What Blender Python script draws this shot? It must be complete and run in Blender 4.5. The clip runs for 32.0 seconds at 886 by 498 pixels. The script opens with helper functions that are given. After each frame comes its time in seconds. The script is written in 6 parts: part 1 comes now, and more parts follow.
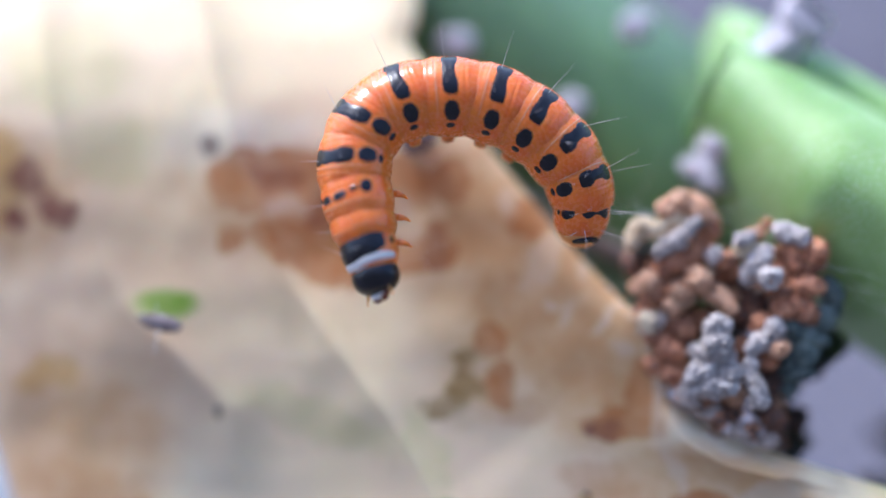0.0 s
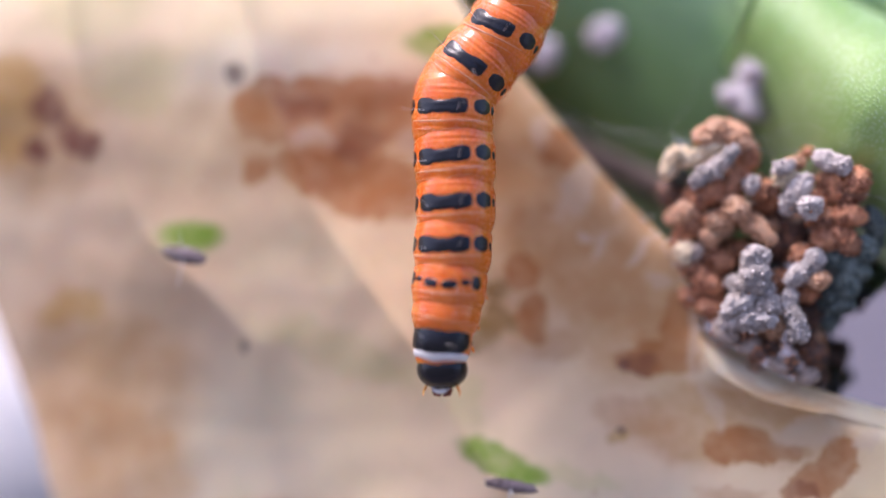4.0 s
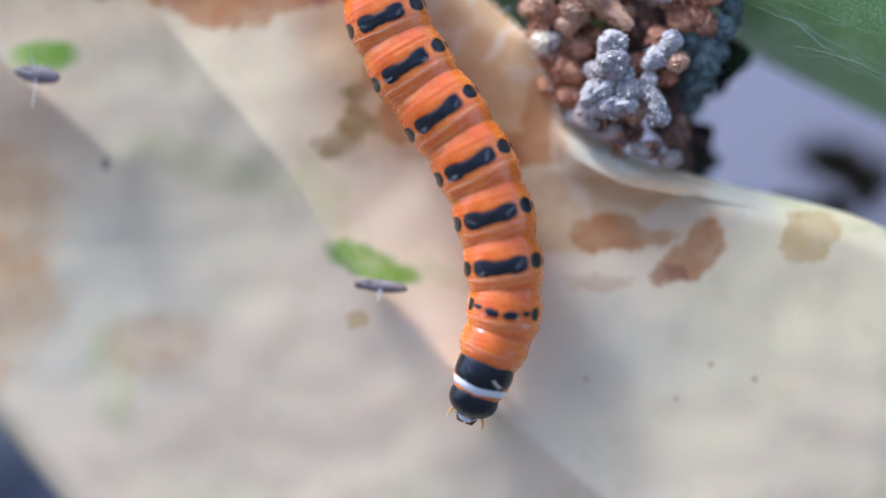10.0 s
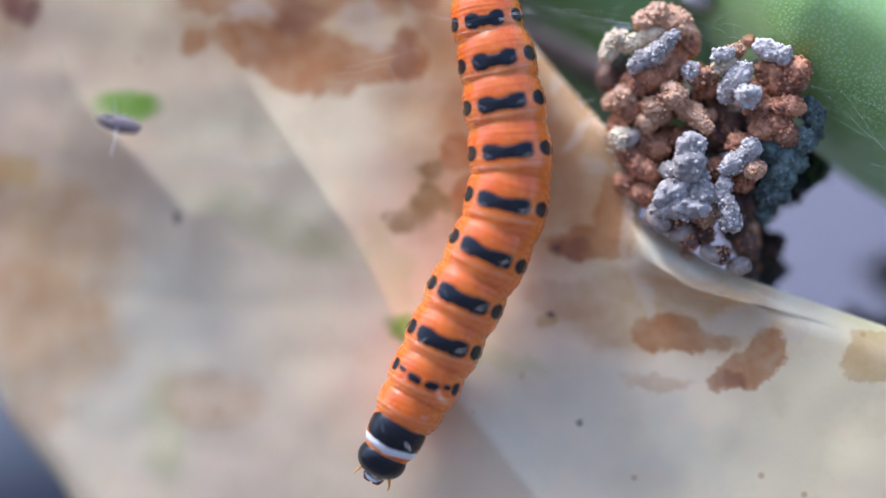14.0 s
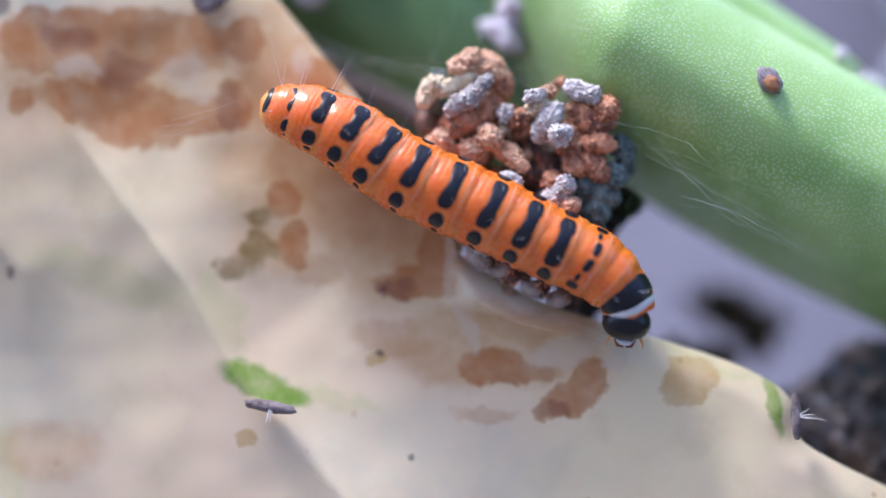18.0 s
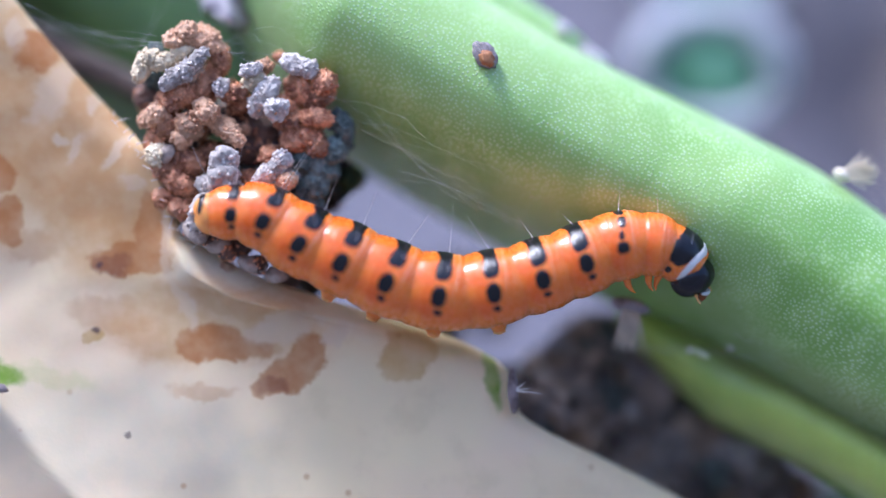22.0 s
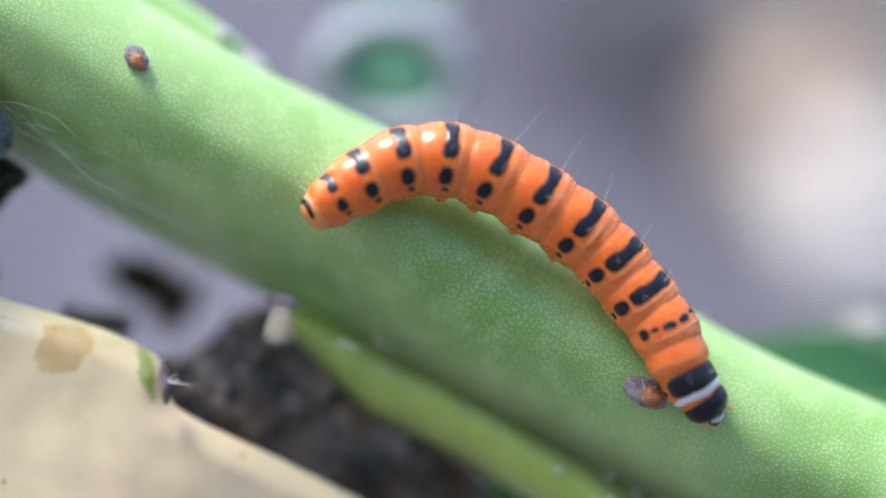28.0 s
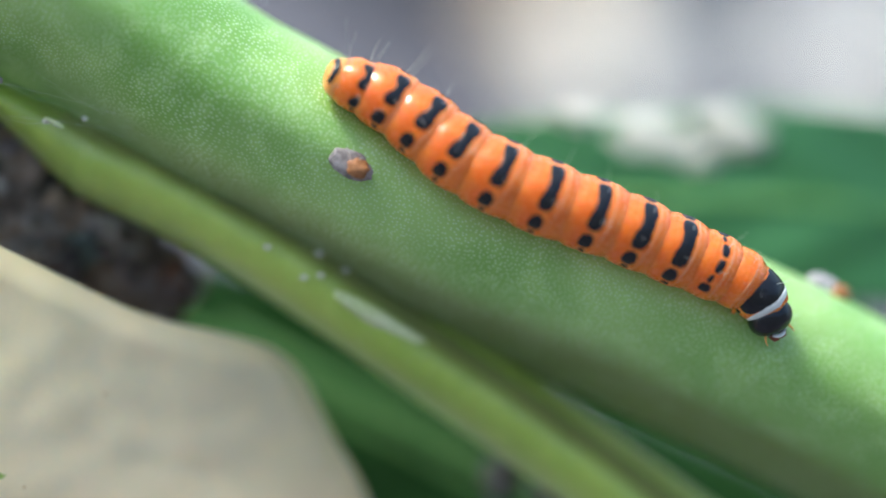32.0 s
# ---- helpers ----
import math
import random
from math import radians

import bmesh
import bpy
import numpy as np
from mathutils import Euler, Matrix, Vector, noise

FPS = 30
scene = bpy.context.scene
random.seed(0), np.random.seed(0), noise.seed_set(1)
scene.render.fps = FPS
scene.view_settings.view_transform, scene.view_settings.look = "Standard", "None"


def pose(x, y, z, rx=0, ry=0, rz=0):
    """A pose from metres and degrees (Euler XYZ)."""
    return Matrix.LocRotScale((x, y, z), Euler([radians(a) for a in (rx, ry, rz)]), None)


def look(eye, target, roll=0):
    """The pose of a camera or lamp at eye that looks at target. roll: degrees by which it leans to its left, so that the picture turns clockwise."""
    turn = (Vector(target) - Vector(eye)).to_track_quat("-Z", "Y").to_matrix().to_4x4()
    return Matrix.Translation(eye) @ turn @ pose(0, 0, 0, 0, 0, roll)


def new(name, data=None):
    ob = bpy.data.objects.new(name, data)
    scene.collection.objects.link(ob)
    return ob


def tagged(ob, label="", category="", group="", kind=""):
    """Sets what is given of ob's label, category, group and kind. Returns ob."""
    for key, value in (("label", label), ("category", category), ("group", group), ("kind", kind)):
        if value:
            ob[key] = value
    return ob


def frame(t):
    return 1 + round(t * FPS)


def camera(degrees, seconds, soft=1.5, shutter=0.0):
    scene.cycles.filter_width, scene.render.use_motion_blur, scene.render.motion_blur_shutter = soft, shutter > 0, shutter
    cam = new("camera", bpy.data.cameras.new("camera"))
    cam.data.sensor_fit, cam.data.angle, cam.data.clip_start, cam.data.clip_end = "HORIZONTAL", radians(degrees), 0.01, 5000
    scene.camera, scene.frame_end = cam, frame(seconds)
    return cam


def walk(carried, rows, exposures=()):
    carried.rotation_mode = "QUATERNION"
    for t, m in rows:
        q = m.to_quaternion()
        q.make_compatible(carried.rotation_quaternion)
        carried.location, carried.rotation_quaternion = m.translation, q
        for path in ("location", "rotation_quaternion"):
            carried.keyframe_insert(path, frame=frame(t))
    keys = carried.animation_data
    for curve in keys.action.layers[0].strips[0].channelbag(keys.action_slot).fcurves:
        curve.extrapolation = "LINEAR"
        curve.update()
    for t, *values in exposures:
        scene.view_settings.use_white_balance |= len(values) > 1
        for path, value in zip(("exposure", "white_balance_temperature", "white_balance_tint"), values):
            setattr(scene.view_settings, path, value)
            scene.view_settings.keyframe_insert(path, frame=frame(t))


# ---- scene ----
# ---------------------------------------------------------------- frame of the place
# The plant is laid out in millimetres: x to the right, y away, z up the slanting stem.
# BASE carries that frame, tilted down by TILT degrees, to its height over the soil.
TILT = 35.0
BASE = Matrix.Translation((0, 0, 0.21)) @ Matrix.Rotation(radians(-TILT), 4, "X")
MM = 0.001

cam = camera(25.0, 32.0, soft=1.5)
cam.data.dof.use_dof = True
cam.data.dof.aperture_fstop = 6.2

# seconds, eye in mm, yaw, pitch and roll in degrees
PATH = [
    (0, (-13.67, -1.74, 3.16), 5.92, 2.85, 0.42),
    (0.5, (-12.70, -1.42, 3.05), 6.93, 2.01, 0.39),
    (1, (-11.96, -1.11, 2.09), 7.57, 2.08, 0.44),
    (1.5, (-11.91, -1.10, 2.44), 7.66, 1.81, 0.46),
    (2, (-12.62, -1.21, 3.34), 7.26, 1.23, 0.33),
    (2.5, (-13.05, -1.11, 3.29), 7.07, 1.23, 0.16),
    (3, (-13.04, -1.17, 3.72), 7.11, 0.89, 0.23),
    (3.5, (-13.11, -0.32, 3.20), 7.22, 1.25, 0.38),
    (5.5, (-11.59, 2.87, 1.77), 8.02, 1.35, 0.07),
    (6, (-12.44, 2.76, 1.84), 7.24, 0.68, -0.05),
    (6.5, (-11.32, 3.26, 1.03), 7.62, 0.89, -0.16),
    (7, (-10.38, 3.32, 1.10), 7.84, 0.46, -0.13),
    (7.5, (-10.06, 3.41, 0.91), 7.65, -0.03, -0.32),
    (8, (-10.73, 3.34, 0.48), 6.78, -0.46, -0.48),
    (8.5, (-10.53, 3.30, 0.30), 6.43, -0.79, -0.77),
    (9, (-10.43, 3.34, 1.00), 6.06, -1.36, -0.99),
    (9.5, (-9.64, 2.75, 0.22), 6.09, -1.19, -1.90),
    (10, (-9.46, 1.73, -0.63), 5.74, -2.57, -2.97),
    (10.5, (-8.66, 1.27, -0.34), 5.89, -2.71, -3.10),
    (11, (-9.11, 2.58, 0.23), 5.56, -1.41, -1.72),
    (11.5, (-9.80, 3.68, 0.13), 5.62, -0.33, -0.34),
    (12, (-9.95, 3.60, 0.57), 6.16, -0.53, 0.48),
    (12.5, (-10.16, 3.35, 1.21), 6.67, -0.99, 1.30),
    (13, (-11.57, 3.21, 1.96), 6.49, -1.47, 1.90),
    (13.5, (-9.99, 2.98, 1.38), 8.01, -1.19, 2.34),
    (15.5, (-7.85, -1.95, -0.93), 6.43, -0.06, 1.32),
    (16, (-6.99, -1.68, 0.10), 5.63, 1.29, 0.70),
    (16.5, (-6.26, -1.48, 0.33), 5.15, 1.83, 0.53),
    (17, (-5.71, -1.26, 0.48), 5.11, 1.61, 0.46),
    (17.5, (-6.37, -1.21, 0.44), 4.50, 1.17, 0.33),
    (18, (-6.25, -0.76, -0.16), 4.38, 0.81, 0.21),
    (18.5, (-6.35, -0.53, -0.69), 3.99, 0.37, 0.17),
    (19, (-6.05, -0.37, -1.43), 3.46, 0.36, 0.08),
    (19.5, (-5.18, 0.04, -1.17), 2.88, 0.18, 0.08),
    (20, (-3.79, 0.17, -0.85), 2.48, -0.16, 0.11),
    (20.5, (-2.61, 0.22, -1.02), 1.98, -0.35, 0.05),
    (21, (-1.91, 0.17, -0.99), 1.20, -0.62, -0.01),
    (21.5, (-1.12, 0.16, -1.10), 0.50, -0.25, 0.03),
    (22, (-0.00, 0.00, 0.00), 0.05, 0.02, -0.02),
    (22.5, (0.90, -0.11, 0.67), -0.36, 0.24, -0.02),
    (23, (1.34, -0.29, 0.34), -0.87, 0.53, -0.04),
    (23.5, (1.68, -0.30, -0.09), -1.35, 0.81, -0.00),
    (24, (2.47, -0.34, 0.60), -1.55, 0.50, 0.07),
    (24.5, (2.76, -0.22, 0.89), -2.09, 0.48, 0.18),
    (25, (4.02, -0.33, 1.42), -2.10, 0.24, 0.18),
    (25.5, (5.80, -0.40, 1.55), -1.86, -0.07, 0.30),
    (27.5, (8.51, -3.48, 0.94), -3.91, -0.43, 0.24),
    (28, (10.14, -4.12, -0.11), -3.96, -0.01, 0.09),
    (28.5, (10.97, -3.93, -2.22), -4.63, 0.31, -0.08),
    (29, (10.12, -3.61, -2.94), -6.18, -0.55, 0.16),
    (29.5, (11.65, -3.28, -3.47), -6.25, -1.43, 0.16),
    (30, (12.33, -3.16, -4.46), -6.81, -2.10, 0.15),
    (30.5, (13.19, -3.30, -5.02), -7.18, -3.07, 0.12),
    (31, (13.00, -4.29, -6.19), -8.23, -3.52, 0.08),
    (31.5, (12.81, -3.99, -6.07), -9.51, -3.69, -0.19),
    (32, (13.35, -4.91, -6.15), -10.44, -2.98, -0.13),
]


def eye_pose(eye, yaw, pitch, roll):
    turn = Matrix.Rotation(radians(yaw), 4, "Z") @ Matrix.Rotation(radians(90 + pitch), 4, "X") @ Matrix.Rotation(radians(roll), 4, "Z")
    return BASE @ Matrix.Translation(Vector(eye) * MM) @ turn


walk(cam, [(t, eye_pose(e, a, b, c)) for t, e, a, b, c in PATH], exposures=[(0, 0.0, 5400, 15), (1, 0.05, 6030, 25), (3, 0.0, 6080, 29), (5.5, -0.01, 6350, 29), (8.0, 0.02, 6250, 29), (9.0, -0.14, 5700, 15), (9.8, 0.10, 5200, 10), (11.5, 0.15, 5300, 12), (13, 0.0, 5300, 12), (15.5, 0.07, 5350, 17), (18, 0.07, 5500, 19), (21, 0.13, 5300, 18), (24, 0.15, 5350, 16), (25.5, 0.12, 5650, 10), (28.5, 0.17, 6020, 8), (30, 0.12, 6020, 3), (31, 0.02, 6100, -2), (32, 0.17, 6150, -3)])

# ---------------------------------------------------------------- light
SUN_FROM = Vector((-0.38, 0.40, 0.83)).normalized()
world = bpy.data.worlds.new("sky")
scene.world = world
world.use_nodes = True
wn = world.node_tree
sky = wn.nodes.new("ShaderNodeTexSky")
sky.sky_type, sky.sun_disc = "NISHITA", False
sky.sun_elevation = math.asin(SUN_FROM.z)
sky.sun_rotation = math.atan2(SUN_FROM.x, SUN_FROM.y)
sky.air_density, sky.dust_density = 1.0, 3.0
wn.links.new(sky.outputs[0], wn.nodes["Background"].inputs[0])
wn.nodes["Background"].inputs[1].default_value = 0.33
lamp = bpy.data.lights.new("sun", "SUN")
lamp.energy, lamp.angle, lamp.color = 3.3, radians(12.0), (1.0, 0.97, 0.92)
sun = new("sun", lamp)
sun.matrix_basis = look(SUN_FROM, (0, 0, 0))


# ---------------------------------------------------------------- materials
def shader(name):
    m = bpy.data.materials.new(name)
    m.use_nodes = True
    return m, m.node_tree.nodes, m.node_tree.links, m.node_tree.nodes["Principled BSDF"]


def noise_node(nodes, links, scale, detail=4.0, rough=0.55, distort=0.0):
    where = nodes.new("ShaderNodeTexCoord")
    n = nodes.new("ShaderNodeTexNoise")
    n.inputs["Scale"].default_value, n.inputs["Detail"].default_value = scale, detail
    n.inputs["Roughness"].default_value, n.inputs["Distortion"].default_value = rough, distort
    links.new(where.outputs["Object"], n.inputs["Vector"])
    return n


def mix(nodes, links, fac, a, b, blend="MIX"):
    m = nodes.new("ShaderNodeMix")
    m.data_type, m.blend_type = "RGBA", blend
    for socket, value in ((m.inputs[0], fac), (m.inputs[6], a), (m.inputs[7], b)):
        if isinstance(value, (int, float)):
            socket.default_value = value
        elif isinstance(value, tuple):
            socket.default_value = (*value, 1.0)
        else:
            links.new(value, socket)
    return m.outputs[2]


def ramp(nodes, links, value, lo, hi, a=0.0, b=1.0):
    r = nodes.new("ShaderNodeMapRange")
    r.interpolation_type = "SMOOTHSTEP"
    for k, v in enumerate((lo, hi, a, b)):
        r.inputs[k + 1].default_value = v
    links.new(value, r.inputs[0])
    return r.outputs[0]


def bump(nodes, links, bsdf, height, strength, distance):
    b = nodes.new("ShaderNodeBump")
    b.inputs["Strength"].default_value, b.inputs["Distance"].default_value = strength, distance
    links.new(height, b.inputs["Height"])
    links.new(b.outputs[0], bsdf.inputs["Normal"])


def grainy(name, dark, light, scale, rough=0.6, relief=0.0, fine=None, sss=0.0, random=0.0, spec=0.5):
    """Two scales of colour variation, a fine grain and relief; scale is in cycles a metre."""
    m, nodes, links, bsdf = shader(name)
    big = noise_node(nodes, links, scale)
    small = noise_node(nodes, links, fine or scale * 9, 6.0, 0.65)
    col = mix(nodes, links, ramp(nodes, links, big.outputs[0], 0.35, 0.65), dark, light)
    col = mix(nodes, links, ramp(nodes, links, small.outputs[0], 0.4, 0.75, 0.0, 0.35), col, tuple(min(1, c * 1.5) for c in light))
    if random:
        info = nodes.new("ShaderNodeObjectInfo")
        hue = nodes.new("ShaderNodeHueSaturation")
        links.new(ramp(nodes, links, info.outputs["Random"], 0.0, 1.0, 1.0 - random, 1.0 + random), hue.inputs["Value"])
        links.new(col, hue.inputs["Color"])
        col = hue.outputs[0]
    links.new(col, bsdf.inputs["Base Color"])
    bsdf.inputs["Roughness"].default_value = rough
    bsdf.inputs["Specular IOR Level"].default_value = spec
    if sss:
        bsdf.inputs["Subsurface Weight"].default_value = sss
        bsdf.inputs["Subsurface Scale"].default_value = 0.0012
        bsdf.inputs["Subsurface Radius"].default_value = (1.0, 0.5, 0.25)
    if relief:
        bump(nodes, links, bsdf, small.outputs[0], 0.6, relief)
    return m


def blot_mask(nodes, links, coords, spots, blur=0.0):
    """Union of soft-edged ellipses (x, z, half widths in mm, turn in degrees) over the given coordinates."""
    last = None
    for x, z, a, b, turn in spots:
        mp = nodes.new("ShaderNodeMapping")
        mp.vector_type = "TEXTURE"
        mp.inputs["Location"].default_value = (x * MM, 0, z * MM)
        mp.inputs["Rotation"].default_value = (0, radians(-turn), 0)
        mp.inputs["Scale"].default_value = (a * MM, 1.0, b * MM)
        links.new(coords, mp.inputs["Vector"])
        ln = nodes.new("ShaderNodeVectorMath")
        ln.operation = "LENGTH"
        links.new(mp.outputs[0], ln.inputs[0])
        if last is None:
            last = ln.outputs["Value"]
        else:
            least = nodes.new("ShaderNodeMath")
            least.operation = "MINIMUM"
            links.new(last, least.inputs[0])
            links.new(ln.outputs["Value"], least.inputs[1])
            last = least.outputs[0]
    return ramp(nodes, links, last, 1.10 + blur, 0.92 - blur)


def warped(nodes, links, scale, amount):
    """Object coordinates with the depth taken out, shifted by noise so that blots get ragged edges."""
    where = nodes.new("ShaderNodeTexCoord")
    n = nodes.new("ShaderNodeTexNoise")
    n.inputs["Scale"].default_value, n.inputs["Detail"].default_value = scale, 4.0
    n.inputs["Roughness"].default_value = 0.62
    links.new(where.outputs["Object"], n.inputs["Vector"])
    sub = nodes.new("ShaderNodeVectorMath")
    sub.operation = "MULTIPLY_ADD"
    sub.inputs[1].default_value = (amount * 2, 0.0, amount * 2)
    sub.inputs[2].default_value = (-amount, 0.0, -amount)
    links.new(n.outputs["Color"], sub.inputs[0])
    flat = nodes.new("ShaderNodeVectorMath")
    flat.operation = "MULTIPLY"
    flat.inputs[1].default_value = (1, 0, 1)
    links.new(where.outputs["Object"], flat.inputs[0])
    add = nodes.new("ShaderNodeVectorMath")
    links.new(flat.outputs[0], add.inputs[0])
    links.new(sub.outputs[0], add.inputs[1])
    return add.outputs[0]


BROWN_BLOTS = [(-32.85, 11.67, 2.57, 1.22, 0), (-28.78, 11.92, 2.71, 1.08, 0), (-29.33, 9.72, 1.35, 1.22, 0), (-31.42, 8.21, 1.90, 0.76, -25), (-28.76, 7.18, 2.57, 1.08, 0), (-25.83, 7.65, 1.90, 0.95, 10), (-24.17, 8.33, 0.81, 1.22, 0), (-23.35, 11.34, 1.08, 1.08, 0), (-20.96, 1.48, 0.76, 1.22, 0), (-21.38, 3.67, 0.81, 0.81, 0), (-14.91, -0.41, 2.11, 0.81, 0), (-13.97, 0.95, 0.87, 1.62, 10), (-10.96, -4.46, 1.62, 0.95, 0), (-8.11, -6.46, 1.22, 0.60, 10), (-6.50, -4.96, 1.03, 1.22, -30), (-34.09, 8.36, 0.60, 0.81, -40), (-19.76, 9.68, 1.08, 1.08, -40), (-30.88, 11.25, 4.33, 1.62, 0), (-26.96, 11.09, 2.98, 1.62, 0), (-29.74, 8.07, 3.79, 1.22, -12), (-10.41, -4.59, 2.17, 0.70, -8), (-7.17, -5.78, 1.35, 0.92, 35)]
PALE_BLOTS = [(-44.02, 1.57, 1.50, 1.04, 20), (-41.39, -3.99, 2.73, 1.32, -18), (-40.24, -4.51, 1.98, 0.93, -10), (-41.74, -9.93, 1.71, 1.10, 0), (-34.16, 8.81, 0.85, 0.80, 0), (-46.26, 11.11, 1.75, 2.91, 0), (-16.98, 2.03, 1.35, 0.49, 0), (-32.85, -8.74, 2.71, 1.49, 0), (-11.49, -6.76, 1.62, 0.38, 0), (-10.42, -2.42, 3.52, 0.54, -10), (-16.13, -3.13, 1.90, 0.70, -10), (-19.71, 0.39, 1.62, 0.81, 0), (-7.72, -2.00, 1.62, 0.38, -15)]
WASH = [(-45.53, 10.55, 3.49, 3.20, 0), (-41.97, -2.04, 4.60, 3.45, 0), (-40.75, -5.87, 3.30, 3.03, 0), (-28.35, 9.99, 6.23, 3.11, 0), (-21.95, 6.95, 2.98, 4.06, -30), (-17.53, 2.85, 4.06, 2.71, -40), (-10.69, -3.37, 4.60, 1.76, -12), (-21.37, 2.30, 1.62, 2.44, 0), (-14.24, 1.50, 1.35, 2.98, 8), (-19.73, 5.03, 2.98, 5.14, -38), (-15.88, 1.22, 2.98, 2.71, -30), (-21.97, 11.06, 2.44, 2.98, -30), (-13.13, -3.66, 2.98, 1.62, -15), (-8.80, -3.36, 2.98, 1.62, -14)]
HAZE = [(-37.80, 9.13, 8.70, 4.08, 0), (-31.29, 9.11, 3.26, 3.26, 0), (-41.48, 1.86, 5.98, 4.35, 0), (-43.75, -4.31, 4.08, 2.99, 0)]
AMBER_SHEET = [(-21.41, 9.14, 2.30, 2.30, 0), (-19.74, 6.40, 2.71, 2.98, -35), (-17.25, 3.12, 2.71, 2.17, -35), (-14.65, 1.22, 1.68, 2.30, 6), (-18.91, 4.21, 1.90, 1.62, -30), (-17.33, 9.12, 2.33, 3.37, -35), (-15.27, 4.69, 2.07, 2.85, -25)]
# greyer skin; the ellipse at x -14 paints shade where the skin curves away
SAGE_AND_SHADE = [(17.86, -19.12, 11.99, 7.25, 0), (-14.24, -9.21, 7.28, 2.96, -10), (-36.14, -6.22, 5.97, 5.19, 0)]
OCHRE_BLOTS = [(-2.05, -5.19, 1.18, 1.12, 0), (-1.66, -4.52, 1.39, 0.64, -15), (-23.13, -8.08, 0.75, 0.47, -15), (-42.62, 1.82, 0.66, 0.83, 0), (-16.82, -3.90, 0.41, 0.22, 0), (-44.02, 1.71, 1.16, 0.69, 25), (-46.70, 11.68, 2.04, 2.77, 0)]
DARK_BLOTS = [(-44.59, 11.54, 0.87, 1.14, -20), (-42.98, 9.93, 1.36, 0.76, -38), (-45.15, 9.43, 0.82, 0.6, 0)]
RUST_BLOTS = [(-29.33, 9.86, 1.14, 0.97, 0), (-24.31, 8.19, 0.54, 1.22, 0), (-31.72, 11.39, 1.14, 0.65, 0), (-15.87, -0.69, 1.08, 0.49, 0), (-8.25, -6.54, 0.95, 0.38, 0)]
OLIVE_BLOTS = [(-22.70, 2.90, 0.76, 0.54, 0), (-22.89, 1.20, 0.70, 1.03, 0), (-23.80, 0.32, 0.73, 0.49, 0), (-22.06, 1.20, 0.49, 0.60, 0)]
GREEN_BLOTS = [(8.97, -22.55, 0.71, 0.27, 0), (-22.55, -5.22, 1.83, 0.72, -26), (-21.44, -5.87, 1.44, 0.53, -12), (-37.30, 5.23, 1.56, 0.74, 0), (2.29, -6.07, 0.34, 1.54, 10), (-25.05, 14.63, 1.96, 0.84, 0)]
LIME_BLOTS = [(-41.36, 12.91, 0.75, 0.69, -20), (-41.36, 12.91, 0.75, 0.69, -20), (-24.17, -2.34, 0.84, 1.67, 10), (-30.10, -0.20, 4.03, 0.94, -15), (-40.19, 12.93, 2.49, 1.66, 0), (-42.84, 17.29, 3.18, 2.31, 0), (-35.01, -10.15, 1.09, 2.99, 0), (-1.12, -4.11, 2.40, 0.43, -16), (-24.88, -0.97, 0.61, 1.67, 10), (-19.28, -5.97, 2.48, 0.50, -6)]
# pale patches; the narrow upright one at x -13.28 paints the fold's highlight
LIGHT_BLOTS = [(-31.43, 10.06, 0.97, 0.43, 0), (-26.46, 9.85, 1.25, 0.81, 0), (-25.70, 8.74, 0.87, 0.49, 0), (-7.98, -3.84, 1.41, 0.70, 10), (-5.16, -4.15, 0.54, 0.60, 0), (-13.28, 0.41, 0.24, 1.62, 5), (-12.46, -2.57, 0.38, 1.35, 25), (-18.92, 7.49, 0.81, 1.62, -30), (-20.67, 10.27, 0.52, 0.88, 0), (-15.78, 4.69, 0.34, 1.04, -35), (-17.73, 4.92, 0.34, 0.67, -30), (-14.81, 3.01, 0.62, 0.34, -30), (-18.43, 5.49, 0.41, 0.29, 0), (-19.14, 11.75, 0.36, 0.57, 0), (-17.07, 7.04, 0.31, 0.52, -30)]
CHALK = [(-11.19, -1.03, 2.43, 0.61, -26), (-7.13, -2.32, 4.01, 0.64, -22), (-11.11, -1.11, 2.45, 0.65, -25), (-32.26, 13.08, 5.41, 1.62, 0), (-8.23, -0.74, 3.22, 0.64, -20), (-12.11, -0.89, 1.21, 1.62, 20), (-10.50, -1.97, 1.89, 0.70, -25)]
DOTS = [(8.83, -22.43, 0.60, 0.19, 0), (-35.22, 13.05, 0.51, 0.57, 0), (-34.69, -0.03, 0.25, 0.31, 0), (-16.57, -0.71, 0.16, 0.13, 0), (-16.73, -3.86, 0.16, 0.13, 0), (-16.76, -3.83, 0.23, 0.16, 0), (-15.16, -8.83, 0.18, 0.13, 0)]


ZONES = [-90.0, -36.0, -27.0, -17.0, -6.0, 90.0]


